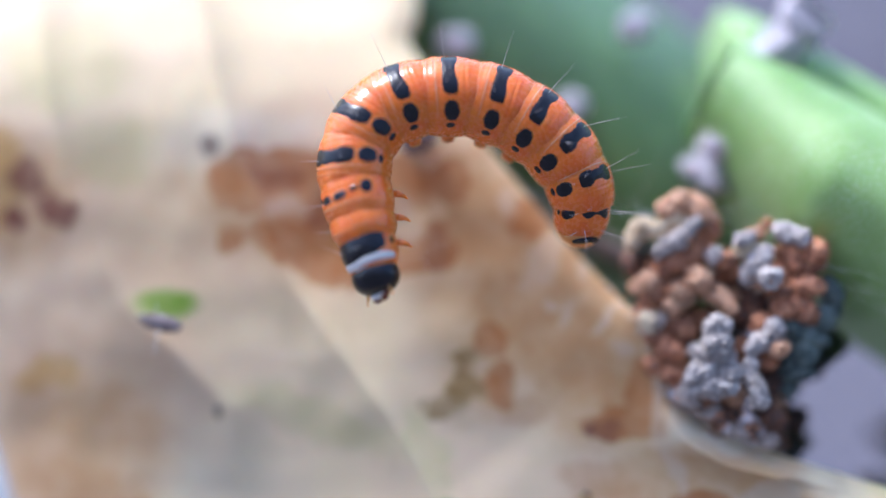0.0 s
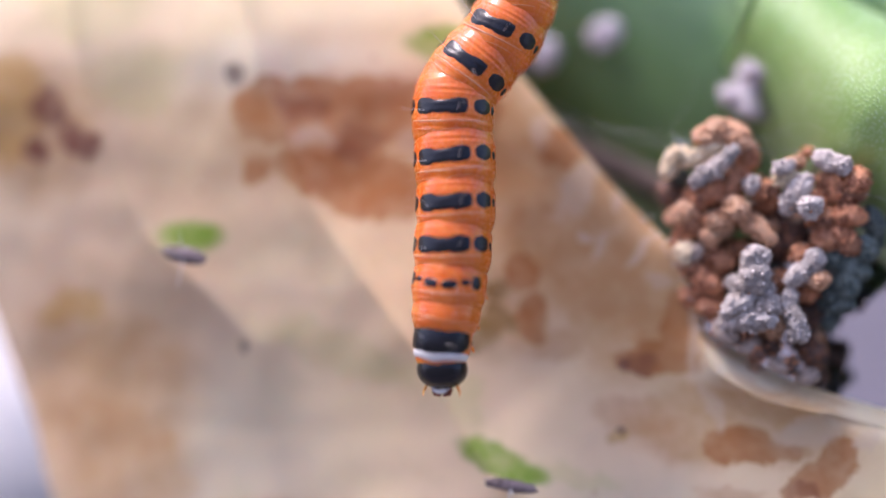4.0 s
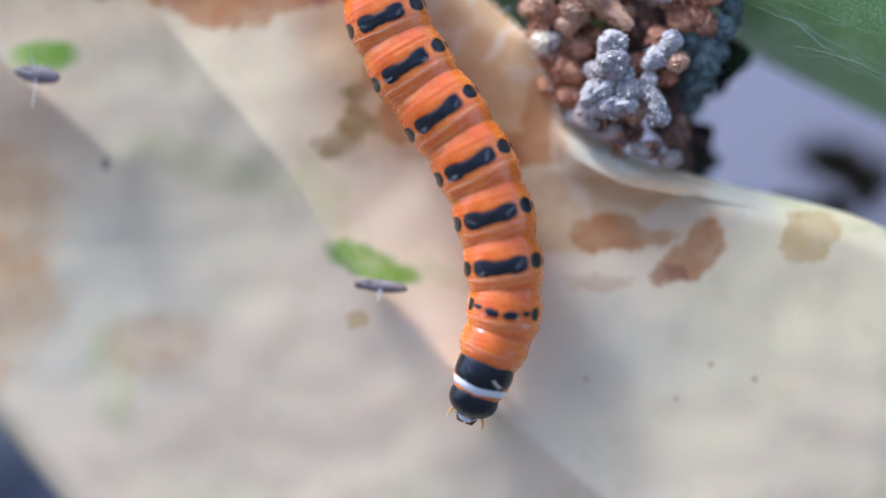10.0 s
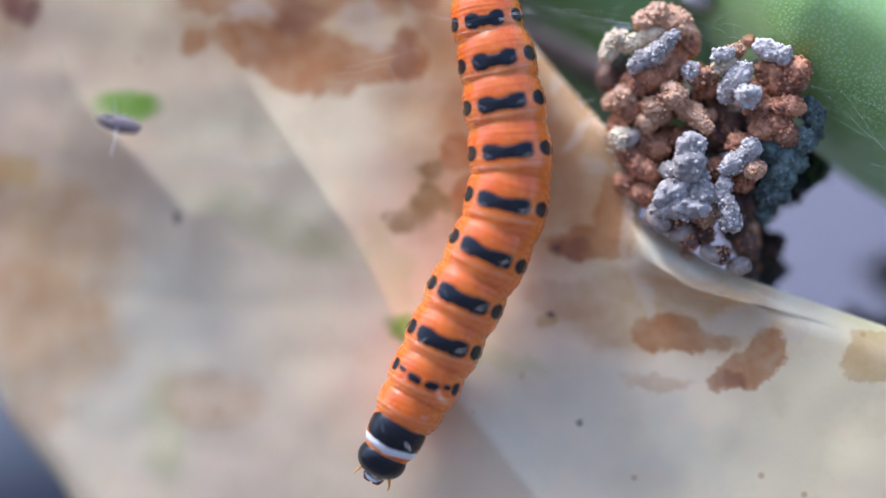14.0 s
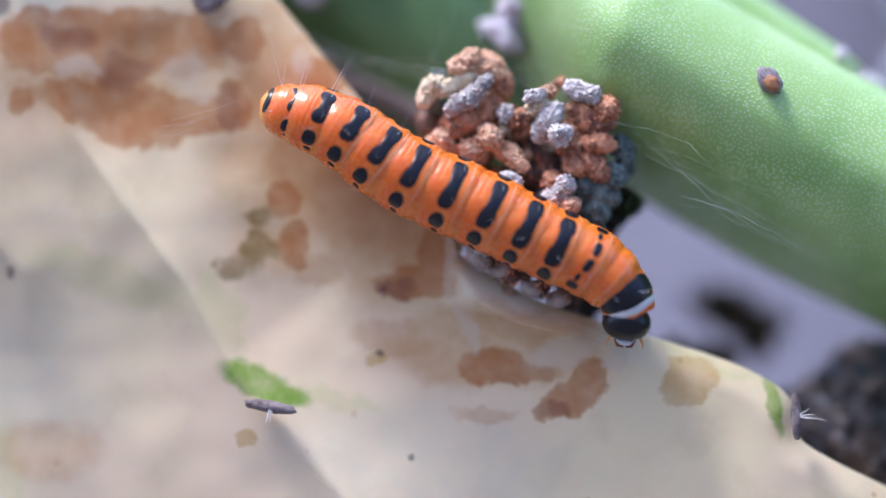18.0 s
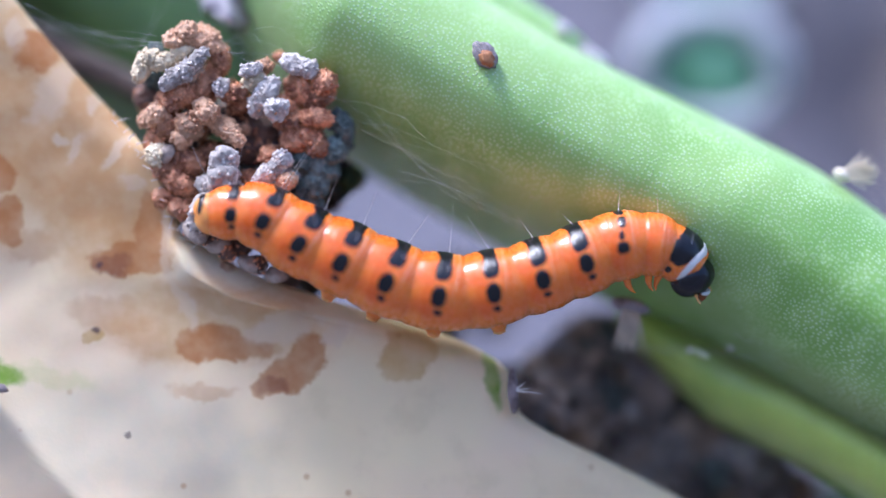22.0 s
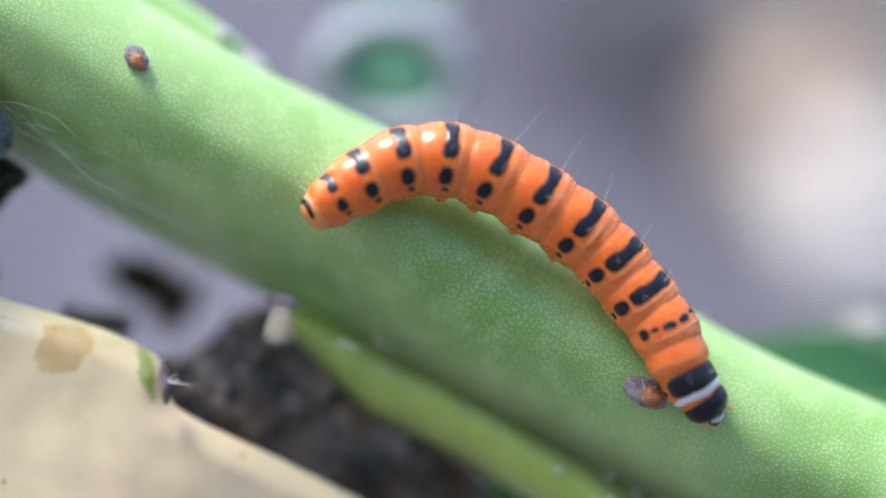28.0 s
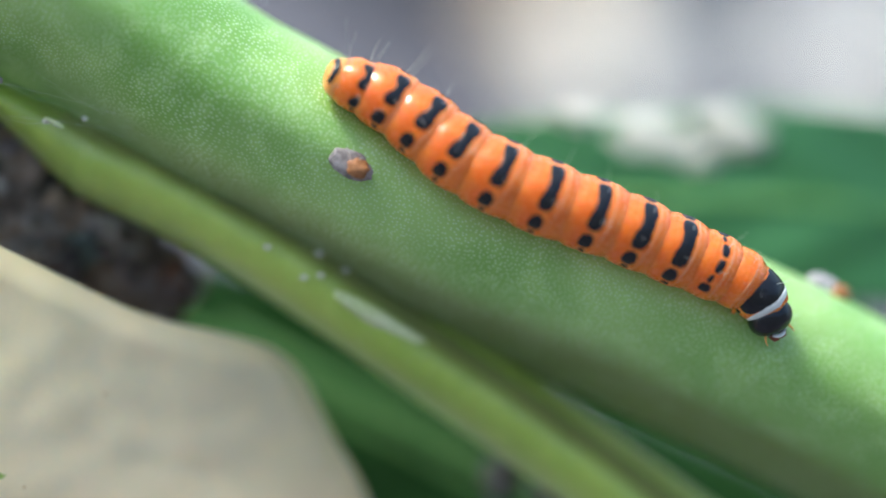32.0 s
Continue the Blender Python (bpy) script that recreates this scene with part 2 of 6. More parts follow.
def withered_skin(low, high):
    """The skin between two places along x (mm), with the stains and painted light and shade that reach into it."""
    m, nodes, links, bsdf = shader("withered_skin")
    big = noise_node(nodes, links, 90.0, 3.0)
    mid = noise_node(nodes, links, 420.0, 5.0)
    fine = noise_node(nodes, links, 5200.0, 4.0, 0.6)
    col = mix(nodes, links, ramp(nodes, links, big.outputs[0], 0.35, 0.65), (0.80, 0.66, 0.39), (0.805, 0.625, 0.405))
    col = mix(nodes, links, ramp(nodes, links, mid.outputs[0], 0.5, 0.72, 0.0, 0.3), col, (0.58, 0.46, 0.25))
    at = warped(nodes, links, 620.0, 0.0010)
    soft = warped(nodes, links, 350.0, 0.0014)
    edge = warped(nodes, links, 1500.0, 0.0003)
    patch = noise_node(nodes, links, 800.0, 4.0)
    vary = ramp(nodes, links, patch.outputs[0], 0.3, 0.7, 0.62, 1.0)

    def stain(col, coords, spots, depth, tint, blur):
        spots = [s for s in spots if low - 1.5 * max(s[2], s[3]) - 1.5 < s[0] < high + 1.5 * max(s[2], s[3]) + 1.5]
        if not spots:
            return col
        mask = blot_mask(nodes, links, coords, spots, blur)
        g = nodes.new("ShaderNodeMath")
        g.operation = "MULTIPLY"
        links.new(mask, g.inputs[0])
        g.inputs[1].default_value = depth
        f = nodes.new("ShaderNodeMath")
        f.operation = "MULTIPLY"
        links.new(g.outputs[0], f.inputs[0])
        links.new(vary, f.inputs[1])
        return mix(nodes, links, f.outputs[0], col, tint)

    col = stain(col, soft, SAGE_AND_SHADE, 0.8, (0.64, 0.575, 0.40), 0.5)
    col = stain(col, soft, HAZE, 0.5, (0.57, 0.35, 0.19), 0.5)
    col = stain(col, soft, LIME_BLOTS, 0.38, (0.50, 0.51, 0.18), 0.3)
    col = stain(col, soft, CHALK, 0.55, (0.82, 0.75, 0.58), 0.35)
    col = stain(col, at, AMBER_SHEET, 0.85, (0.56, 0.31, 0.125), 0.18)
    col = stain(col, at, PALE_BLOTS, 0.5, (0.52, 0.28, 0.12), 0.22)
    col = stain(col, soft, WASH, 0.66, (0.54, 0.30, 0.115), 0.3)
    col = stain(col, at, OCHRE_BLOTS, 0.75, (0.52, 0.31, 0.09), 0.04)
    col = stain(col, at, BROWN_BLOTS, 0.88, (0.43, 0.165, 0.042), 0.03)
    col = stain(col, at, DARK_BLOTS, 0.95, (0.20, 0.07, 0.045), 0.16)
    col = stain(col, at, RUST_BLOTS, 0.6, (0.24, 0.085, 0.045), 0.12)
    col = stain(col, at, LIGHT_BLOTS, 0.7, (0.68, 0.55, 0.38), 0.2)
    col = stain(col, at, OLIVE_BLOTS, 0.9, (0.27, 0.16, 0.035), 0.16)
    col = stain(col, edge, GREEN_BLOTS, 1.0, (0.20, 0.33, 0.03), 0.2)
    col = stain(col, edge, DOTS, 0.9, (0.10, 0.06, 0.06), 0.2)
    # small rusty specks
    where = nodes.new("ShaderNodeTexCoord")
    vor = nodes.new("ShaderNodeTexVoronoi")
    vor.inputs["Scale"].default_value = 330.0
    links.new(where.outputs["Object"], vor.inputs["Vector"])
    speck = ramp(nodes, links, vor.outputs["Distance"], 0.075, 0.02, 0.0, 0.55)
    pick = nodes.new("ShaderNodeMath")
    pick.operation = "MULTIPLY"
    links.new(speck, pick.inputs[0])
    links.new(ramp(nodes, links, vor.outputs["Color"], 0.35, 0.4), pick.inputs[1])
    col = mix(nodes, links, pick.outputs[0], col, (0.40, 0.17, 0.05))
    links.new(col, bsdf.inputs["Base Color"])
    bsdf.inputs["Roughness"].default_value = 0.62
    bsdf.inputs["Specular IOR Level"].default_value = 0.3
    bsdf.inputs["Subsurface Weight"].default_value = 0.25
    bsdf.inputs["Subsurface Scale"].default_value = 0.0015
    bsdf.inputs["Subsurface Radius"].default_value = (1.0, 0.7, 0.4)
    both = nodes.new("ShaderNodeMath")
    both.operation = "MULTIPLY_ADD"
    links.new(mid.outputs[0], both.inputs[0])
    both.inputs[1].default_value = 2.5
    links.new(fine.outputs[0], both.inputs[2])
    bump(nodes, links, bsdf, both.outputs[0], 0.3, 0.00003)
    return m


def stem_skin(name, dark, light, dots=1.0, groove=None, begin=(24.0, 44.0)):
    """Waxy skin with a net of pale dots, laid out along and round the stem (mm); groove is where the corky line, with
    the groove's shade in its olive, runs round it and begin where it sets in along it.
    """
    m, nodes, links, bsdf = shader(name)
    big = noise_node(nodes, links, 70.0, 3.0)
    mid = noise_node(nodes, links, 600.0, 5.0)
    where = nodes.new("ShaderNodeTexCoord")
    vor = nodes.new("ShaderNodeTexVoronoi")
    vor.voronoi_dimensions = "2D"
    vor.inputs["Scale"].default_value, vor.inputs["Randomness"].default_value = 4.7, 0.8
    links.new(where.outputs["UV"], vor.inputs["Vector"])
    dot = ramp(nodes, links, vor.outputs["Distance"], 0.42, 0.04)
    col = mix(nodes, links, ramp(nodes, links, big.outputs[0], 0.35, 0.65), dark, light)
    col = mix(nodes, links, ramp(nodes, links, mid.outputs[0], 0.45, 0.7, 0.0, 0.35), col, tuple(c * 1.2 for c in light))
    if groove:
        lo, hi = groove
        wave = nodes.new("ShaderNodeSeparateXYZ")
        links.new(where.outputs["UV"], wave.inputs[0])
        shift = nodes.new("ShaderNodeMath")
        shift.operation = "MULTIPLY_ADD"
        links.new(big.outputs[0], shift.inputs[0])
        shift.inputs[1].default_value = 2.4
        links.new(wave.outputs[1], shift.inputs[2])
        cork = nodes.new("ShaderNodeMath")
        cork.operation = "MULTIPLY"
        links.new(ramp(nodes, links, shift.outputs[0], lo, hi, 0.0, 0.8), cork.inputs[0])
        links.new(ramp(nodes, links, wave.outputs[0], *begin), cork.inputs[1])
        # this olive is cork colour and also paints the shade along the groove
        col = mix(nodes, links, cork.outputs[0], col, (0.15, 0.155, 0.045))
    fac = nodes.new("ShaderNodeMath")
    fac.operation = "MULTIPLY"
    links.new(dot, fac.inputs[0])
    links.new(ramp(nodes, links, mid.outputs[0], 0.35, 0.6, 0.22 * dots, 0.5 * dots), fac.inputs[1])
    col = mix(nodes, links, fac.outputs[0], col, (0.62, 0.76, 0.52))
    links.new(col, bsdf.inputs["Base Color"])
    bsdf.inputs["Roughness"].default_value = 0.38
    bsdf.inputs["Specular IOR Level"].default_value = 0.75
    bsdf.inputs["Subsurface Weight"].default_value = 0.12
    bsdf.inputs["Subsurface Scale"].default_value = 0.0006
    bsdf.inputs["Subsurface Radius"].default_value = (0.4, 1.0, 0.2)
    bsdf.inputs["Sheen Weight"].default_value = 0.12
    bsdf.inputs["Coat Weight"].default_value, bsdf.inputs["Coat Roughness"].default_value = 0.4, 0.38
    bsdf.inputs["Sheen Roughness"].default_value = 0.45
    bump(nodes, links, bsdf, dot, 0.4, 0.00004)
    return m


SKINS = [withered_skin(a, b) for a, b in zip(ZONES, ZONES[1:])]
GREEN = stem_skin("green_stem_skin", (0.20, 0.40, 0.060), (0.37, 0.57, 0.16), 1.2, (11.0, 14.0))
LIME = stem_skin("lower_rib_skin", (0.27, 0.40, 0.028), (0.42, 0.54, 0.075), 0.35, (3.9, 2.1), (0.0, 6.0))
# darker copy of the stem green; the back stem's shade is in its colour
SHADE_GREEN = stem_skin("shaded_stem_skin", (0.045, 0.115, 0.02), (0.085, 0.19, 0.035), 0.3)
SCAR = grainy("scar", (0.46, 0.54, 0.24), (0.62, 0.66, 0.40), 600.0, 0.5, 0.00004, 3500.0)
def ringed_skin(name, dark, light):
    """Soft moist skin with fine rings round the body, along the segment's own x."""
    m, nodes, links, bsdf = shader(name)
    where = nodes.new("ShaderNodeTexCoord")
    mp = nodes.new("ShaderNodeMapping")
    mp.inputs["Scale"].default_value = (2600.0, 260.0, 260.0)
    links.new(where.outputs["Object"], mp.inputs["Vector"])
    rings = nodes.new("ShaderNodeTexNoise")
    rings.inputs["Scale"].default_value, rings.inputs["Detail"].default_value = 1.0, 3.0
    links.new(mp.outputs[0], rings.inputs["Vector"])
    big = noise_node(nodes, links, 600.0, 3.0)
    fine = noise_node(nodes, links, 5200.0, 4.0)
    col = mix(nodes, links, ramp(nodes, links, big.outputs[0], 0.35, 0.65), dark, light)
    height = nodes.new("ShaderNodeSeparateXYZ")
    links.new(where.outputs["Object"], height.inputs[0])
    col = mix(nodes, links, ramp(nodes, links, height.outputs[2], 0.0004, -0.0014, 0.0, 0.6), col, (0.84, 0.30, 0.05))
    col = mix(nodes, links, ramp(nodes, links, rings.outputs[0], 0.52, 0.72, 0.0, 0.07), col, (0.88, 0.34, 0.11))
    links.new(col, bsdf.inputs["Base Color"])
    links.new(ramp(nodes, links, fine.outputs[0], 0.3, 0.7, 0.18, 0.34), bsdf.inputs["Roughness"])
    bsdf.inputs["Coat Weight"].default_value, bsdf.inputs["Coat Roughness"].default_value = 0.45, 0.09
    bsdf.inputs["Subsurface Weight"].default_value = 0.4
    bsdf.inputs["Subsurface Scale"].default_value = 0.0012
    bsdf.inputs["Subsurface Radius"].default_value = (1.0, 0.4, 0.15)
    bump(nodes, links, bsdf, rings.outputs[0], 0.35, 0.00008)
    return m


ORANGE = ringed_skin("orange_skin", (0.82, 0.142, 0.007), (0.88, 0.212, 0.017))
GLINT = grainy("pale_fold", (0.86, 0.36, 0.15), (0.92, 0.46, 0.25), 900.0, 0.25, sss=0.3)
AMBER = grainy("amber_skin", (0.82, 0.27, 0.045), (0.86, 0.37, 0.11), 700.0, 0.35, 0.00002, 3500.0, sss=0.3)
BLACK = grainy("black_plate", (0.004, 0.004, 0.006), (0.010, 0.010, 0.014), 2500.0, 0.2, 0.00006, 2600.0, spec=0.45)
WHITE = grainy("white_collar", (0.70, 0.68, 0.64), (0.80, 0.78, 0.74), 1500.0, 0.4)
JAW = grainy("brown_jaw", (0.16, 0.035, 0.015), (0.25, 0.06, 0.02), 2500.0, 0.3)
HAIR = grainy("pale_hair", (0.62, 0.58, 0.52), (0.75, 0.72, 0.66), 3000.0, 0.35)
PELLETS = [
    grainy("rust_pellet", (0.25, 0.085, 0.042), (0.64, 0.30, 0.155), 900.0, 0.22, 0.0003, 3400.0, random=0.35),
    grainy("tan_pellet", (0.46, 0.22, 0.11), (0.70, 0.43, 0.26), 900.0, 0.34, 0.0003, 3400.0, random=0.25),
    grainy("grey_pellet", (0.33, 0.285, 0.255), (0.62, 0.56, 0.51), 1100.0, 0.75, 0.0003, 3400.0, random=0.3),
    grainy("cream_pellet", (0.60, 0.45, 0.27), (0.75, 0.62, 0.42), 900.0, 0.55, 0.0001, 4200.0, random=0.15),
    grainy("mossy_pellet", (0.04, 0.06, 0.055), (0.16, 0.20, 0.18), 1100.0, 0.8, 0.00012, 4200.0, random=0.3),
    grainy("dark_pellet", (0.05, 0.028, 0.02), (0.15, 0.08, 0.055), 900.0, 0.6, 0.00012, 4200.0, random=0.4),
]
CORK = grainy("cork", (0.16, 0.13, 0.13), (0.36, 0.32, 0.32), 1400.0, 0.8, 0.0001, 5000.0)
BUD = grainy("areole_bud", (0.25, 0.09, 0.03), (0.46, 0.20, 0.08), 1200.0, 0.6, 0.0001, 5000.0)
WOOL = grainy("areole_wool", (0.60, 0.50, 0.36), (0.78, 0.70, 0.56), 900.0, 0.7)
SILK = grainy("silk", (0.55, 0.55, 0.56), (0.7, 0.7, 0.72), 900.0, 0.4)
PLASTER = grainy("plaster", (0.11, 0.115, 0.125), (0.16, 0.165, 0.175), 2.0, 0.9, 0.001, 60.0)
SOIL = grainy("soil", (0.07, 0.066, 0.082), (0.125, 0.118, 0.14), 22.0, 0.9, 0.002, 300.0)
SUN_PATCH = grainy("pale_stone", (0.74, 0.68, 0.60), (0.86, 0.81, 0.74), 60.0, 0.8, 0.0006, 500.0)
LEAF = grainy("leaf_green", (0.027, 0.10, 0.029), (0.044, 0.142, 0.042), 60.0, 0.35, 0.0002, 700.0)
BUDDARK = grainy("dark_crumb", (0.11, 0.072, 0.055), (0.27, 0.18, 0.135), 900.0, 0.8, 0.0001, 3500.0)
PADGREEN = grainy("pad_green", (0.12, 0.30, 0.17), (0.19, 0.40, 0.25), 200.0, 0.5)
RIMGREY = grainy("rim_grey", (0.32, 0.335, 0.36), (0.46, 0.47, 0.51), 400.0, 0.8)
PEACH_SUN_PATCH = grainy("peach_stone", (0.64, 0.49, 0.37), (0.80, 0.64, 0.50), 60.0, 0.8, 0.0006, 500.0)
GREY_STONE = grainy("grey_stone", (0.085, 0.08, 0.094), (0.135, 0.128, 0.147), 60.0, 0.8, 0.0006, 500.0)
SPECKLED = grainy("speckled_cork", (0.34, 0.31, 0.33), (0.62, 0.58, 0.60), 1400.0, 0.8, 0.00012, 4500.0)
LILAC = grainy("lilac_cork", (0.11, 0.08, 0.075), (0.29, 0.23, 0.22), 1500.0, 0.8, 0.00012, 4500.0)
BARK = grainy("bark", (0.055, 0.04, 0.034), (0.17, 0.135, 0.115), 700.0, 0.85, 0.0001, 3500.0)
MOSSY = grainy("moss", (0.045, 0.065, 0.03), (0.12, 0.18, 0.06), 700.0, 0.9, 0.0001, 3500.0)
TAWNY = grainy("tawny_crumb", (0.20, 0.14, 0.10), (0.40, 0.30, 0.22), 900.0, 0.85, 0.0001, 3500.0)
DUST = grainy("grey_crumb", (0.21, 0.185, 0.165), (0.44, 0.40, 0.36), 900.0, 0.85, 0.0001, 3500.0)
FLAKE = grainy("skin_flake", (0.20, 0.15, 0.12), (0.42, 0.34, 0.28), 900.0, 0.6, 0.00005, 4000.0)
RIB = grainy("leaf_rib", (0.10, 0.24, 0.06), (0.16, 0.32, 0.09), 400.0, 0.5)
# leaf green darkened to carry the shade under the stem
SHADE_TONED_LEAF = grainy("shade_leaf", (0.010, 0.040, 0.008), (0.018, 0.060, 0.011), 60.0, 0.5, 0.0001, 700.0, spec=0.2)
MID_LEAF = grainy("mid_leaf", (0.014, 0.05, 0.009), (0.023, 0.072, 0.013), 200.0, 0.5)
DRY = grainy("dry_leaf", (0.50, 0.47, 0.42), (0.66, 0.62, 0.56), 120.0, 0.7, 0.0003, 900.0)


# ---------------------------------------------------------------- mesh helpers
def thing(name, base, label, category, group="", kind=""):
    """An Empty at base (mm); its parts are built in the plant's frame."""
    ob = new(name)
    ob.empty_display_size = 0.001
    ob.matrix_basis = BASE @ Matrix.Translation(Vector(base) * MM)
    return tagged(ob, label, category, group, kind)


def link_mesh(name, data, parent=None, label=""):
    ob = new(name, data)
    if parent is None:
        ob.matrix_basis = BASE
    elif parent.parent is None and parent.data is None:
        ob.parent = parent
        ob.matrix_parent_inverse = parent.matrix_basis.inverted() @ BASE
    else:
        ob.parent = parent
    return tagged(ob, label)


def mesh(name, verts, faces, material, smooth=True, scale=MM):
    me = bpy.data.meshes.new(name)
    me.from_pydata([tuple(scale * c for c in v) for v in verts], [], faces)
    me.materials.append(material)
    me.polygons.foreach_set("use_smooth", [smooth] * len(me.polygons))
    me.update()
    return me


def grid_faces(rows, cols, closed=False):
    wrap = cols if closed else cols - 1
    return [(r * cols + c, r * cols + (c + 1) % cols, (r + 1) * cols + (c + 1) % cols, (r + 1) * cols + c) for r in range(rows - 1) for c in range(wrap)]


def along(points, n):
    """n points at even steps of length along a smooth line through the given ones."""
    p = np.array(points, float)
    p = np.vstack([2 * p[0] - p[1], p, 2 * p[-1] - p[-2]])
    s = np.linspace(0, 1, 16, endpoint=False)[:, None]
    out = []
    for a, b, c, d in zip(p, p[1:], p[2:], p[3:]):
        out.append(0.5 * (2 * b + (c - a) * s + (2 * a - 5 * b + 4 * c - d) * s**2 + (3 * b - a - 3 * c + d) * s**3))
    out = np.vstack(out + [p[-2:-1]])
    length = np.r_[0, np.cumsum(np.linalg.norm(np.diff(out, axis=0), axis=1))]
    at = np.linspace(0, length[-1], n)
    return np.stack([np.interp(at, length, out[:, k]) for k in range(out.shape[1])], 1)


def tube(points, radii, sides=8):
    """Vertices and faces of a round tube along points (mm) with a radius at each point, closed by small caps."""
    pts = [Vector(p) for p in points]
    verts, up = [], Vector((0.31, -0.9, 0.3)).normalized()
    for i, p in enumerate(pts):
        way = (pts[min(i + 1, len(pts) - 1)] - pts[max(i - 1, 0)]).normalized()
        a = way.cross(up)
        a = a.normalized() if a.length > 1e-3 else way.orthogonal().normalized()
        b = way.cross(a)
        for k in range(sides):
            w = 2 * math.pi * k / sides
            verts.append(p + float(radii[i]) * (math.cos(w) * a + math.sin(w) * b))
    faces = grid_faces(len(pts), sides, True)
    faces.append(tuple(range(sides)))
    faces.append(tuple(range((len(pts) - 1) * sides, len(pts) * sides))[::-1])
    return [tuple(v) for v in verts], faces


def lump(rng, rough=0.25, cells=2.2, level=2, stretch=(1, 1, 1)):
    """Vertices and faces of a knobbly unit pebble."""
    bm = bmesh.new()
    bmesh.ops.create_icosphere(bm, subdivisions=level, radius=1.0)
    off = Vector((rng.random() * 40, rng.random() * 40, rng.random() * 40))
    verts = []
    for v in bm.verts:
        k = 1 + rough * (noise.noise(v.co * cells + off) + 0.5 * noise.noise(v.co * cells * 2.3 + off)) + (0.13 * (0.5 - noise.voronoi(v.co * 4.5 + off)[0][0] * 1.6) if level > 3 else 0)
        verts.append(tuple(v.co[i] * k * stretch[i] for i in range(3)))
    faces = [tuple(v.index for v in f.verts) for f in bm.faces]
    bm.free()
    return verts, faces


# ---------------------------------------------------------------- soil
def build_soil():
    half, n = 6.0, 120
    verts = []
    for j in range(n + 1):
        for i in range(n + 1):
            a, b = 2 * i / n - 1, 2 * j / n - 1
            x, y = half * a * abs(a) ** 2, half * b * abs(b) ** 2
            verts.append((x, y + 0.3, 0.012 * noise.noise(Vector((x * 9, y * 9, 0))) + 0.004 * noise.noise(Vector((x * 40, y * 40, 3)))))
    ob = new("ground", mesh("ground", verts, grid_faces(n + 1, n + 1), SOIL, scale=1.0))
    ob.location.z = -0.012
    tagged(ob, "grey-brown dry soil under the cactus", "ground", kind="structure")
    far = [(-900, -900, -0.06), (900, -900, -0.06), (900, 900, -0.06), (-900, 900, -0.06)]
    ob = new("ground_far", mesh("ground_far", far, [(0, 1, 2, 3)], SOIL, scale=1.0))
    tagged(ob, "bare grey soil reaching to the horizon", "ground", kind="structure")


def build_unseen_wall():
    """An unseen wall added behind the viewer, which holds back low sky light on that side."""
    n, verts = 24, []
    for y in (-0.85, -0.70):
        for j in range(2):
            for i in range(n):
                verts.append((-2.6 + 5.2 * i / (n - 1), y, -0.05 + 1.15 * j))
    q = lambda a, j, i: a * 2 * n + j * n + i
    faces = []
    for i in range(n - 1):
        faces += [(q(1, 0, i), q(1, 0, i + 1), q(1, 1, i + 1), q(1, 1, i)), (q(0, 0, i + 1), q(0, 0, i), q(0, 1, i), q(0, 1, i + 1)), (q(0, 1, i), q(1, 1, i), q(1, 1, i + 1), q(0, 1, i + 1))]
    faces += [(q(0, 0, 0), q(1, 0, 0), q(1, 1, 0), q(0, 1, 0)), (q(1, 0, n - 1), q(0, 0, n - 1), q(0, 1, n - 1), q(1, 1, n - 1))]
    ob = new("wall_south", mesh("wall_south", verts, faces, PLASTER, False, 1.0))
    tagged(ob, "unseen grey wall added to cut the sky light from the front", "wall", kind="structure")


# ---------------------------------------------------------------- withered joint
RIGHT_EDGE = [(-27.5, 36), (-26.0, 26), (-25.5, 20.4), (-25.8, 18.7), (-24.9, 17.3), (-23.9, 15.8), (-22.0, 13.6), (-18.3, 9.1), (-16.0, 6.6), (-14.3, 4.8),
              (-13.2, 2.6), (-12.7, 0.9), (-11.6, 0.2), (-8.9, -1.3), (-5.1, -2.55), (-0.3, -4.0), (2.1, -5.1), (3.2, -6.1), (3.5, -7.7), (4.8, -8.7),
              (8, -10.3), (12, -12.4), (16.8, -14.8), (21.1, -16.0), (23.4, -16.8), (24.9, -18), (25.8, -19.6), (27, -22), (28.6, -25), (32, -34)]
LEFT_EDGE = [(-64, 36), (-58, 24), (-50.5, 8), (-47.1, -0.4), (-45.6, -4.2), (-44.7, -7.5), (-43.0, -10.4), (-40.5, -13), (-38.2, -16), (-34, -21), (-28, -28), (-20, -36)]


def ridge(x, z, line, width, lean):
    """Height of a crest along a line: sharp at the crest, wider on the side that lean favours."""
    best, side = 1e9, 1.0
    for (ax, az), (bx, bz) in zip(line, line[1:]):
        dx, dz = bx - ax, bz - az
        s = max(0.0, min(1.0, ((x - ax) * dx + (z - az) * dz) / (dx * dx + dz * dz)))
        px, pz = ax + s * dx - x, az + s * dz - z
        d = math.hypot(px, pz)
        if d < best:
            best, side = d, math.copysign(1.0, dx * pz - dz * px)
    w = width * (lean if side > 0 else 1.0)
    return math.exp(-best / w)


CREST_MID = [(-37.5, 24), (-33.6, 12.5), (-31.4, 6.8), (-28.8, 3.3), (-26.2, -0.3), (-23.9, -4.2), (-22.2, -6.2), (-17, -12), (-8, -20)]
CREST_LEFT = [(-45, 22), (-42.5, 12), (-40.6, 7.7), (-39.3, 5.3), (-37.6, 3.6), (-34, 0), (-33, -12), (-28, -26)]
FOLD_LINE = [(-14.5, 5.0), (-13.4, 2.6), (-12.8, 0.2), (-12.0, -1.2), (-10.2, -2.3), (-7.5, -2.9)]


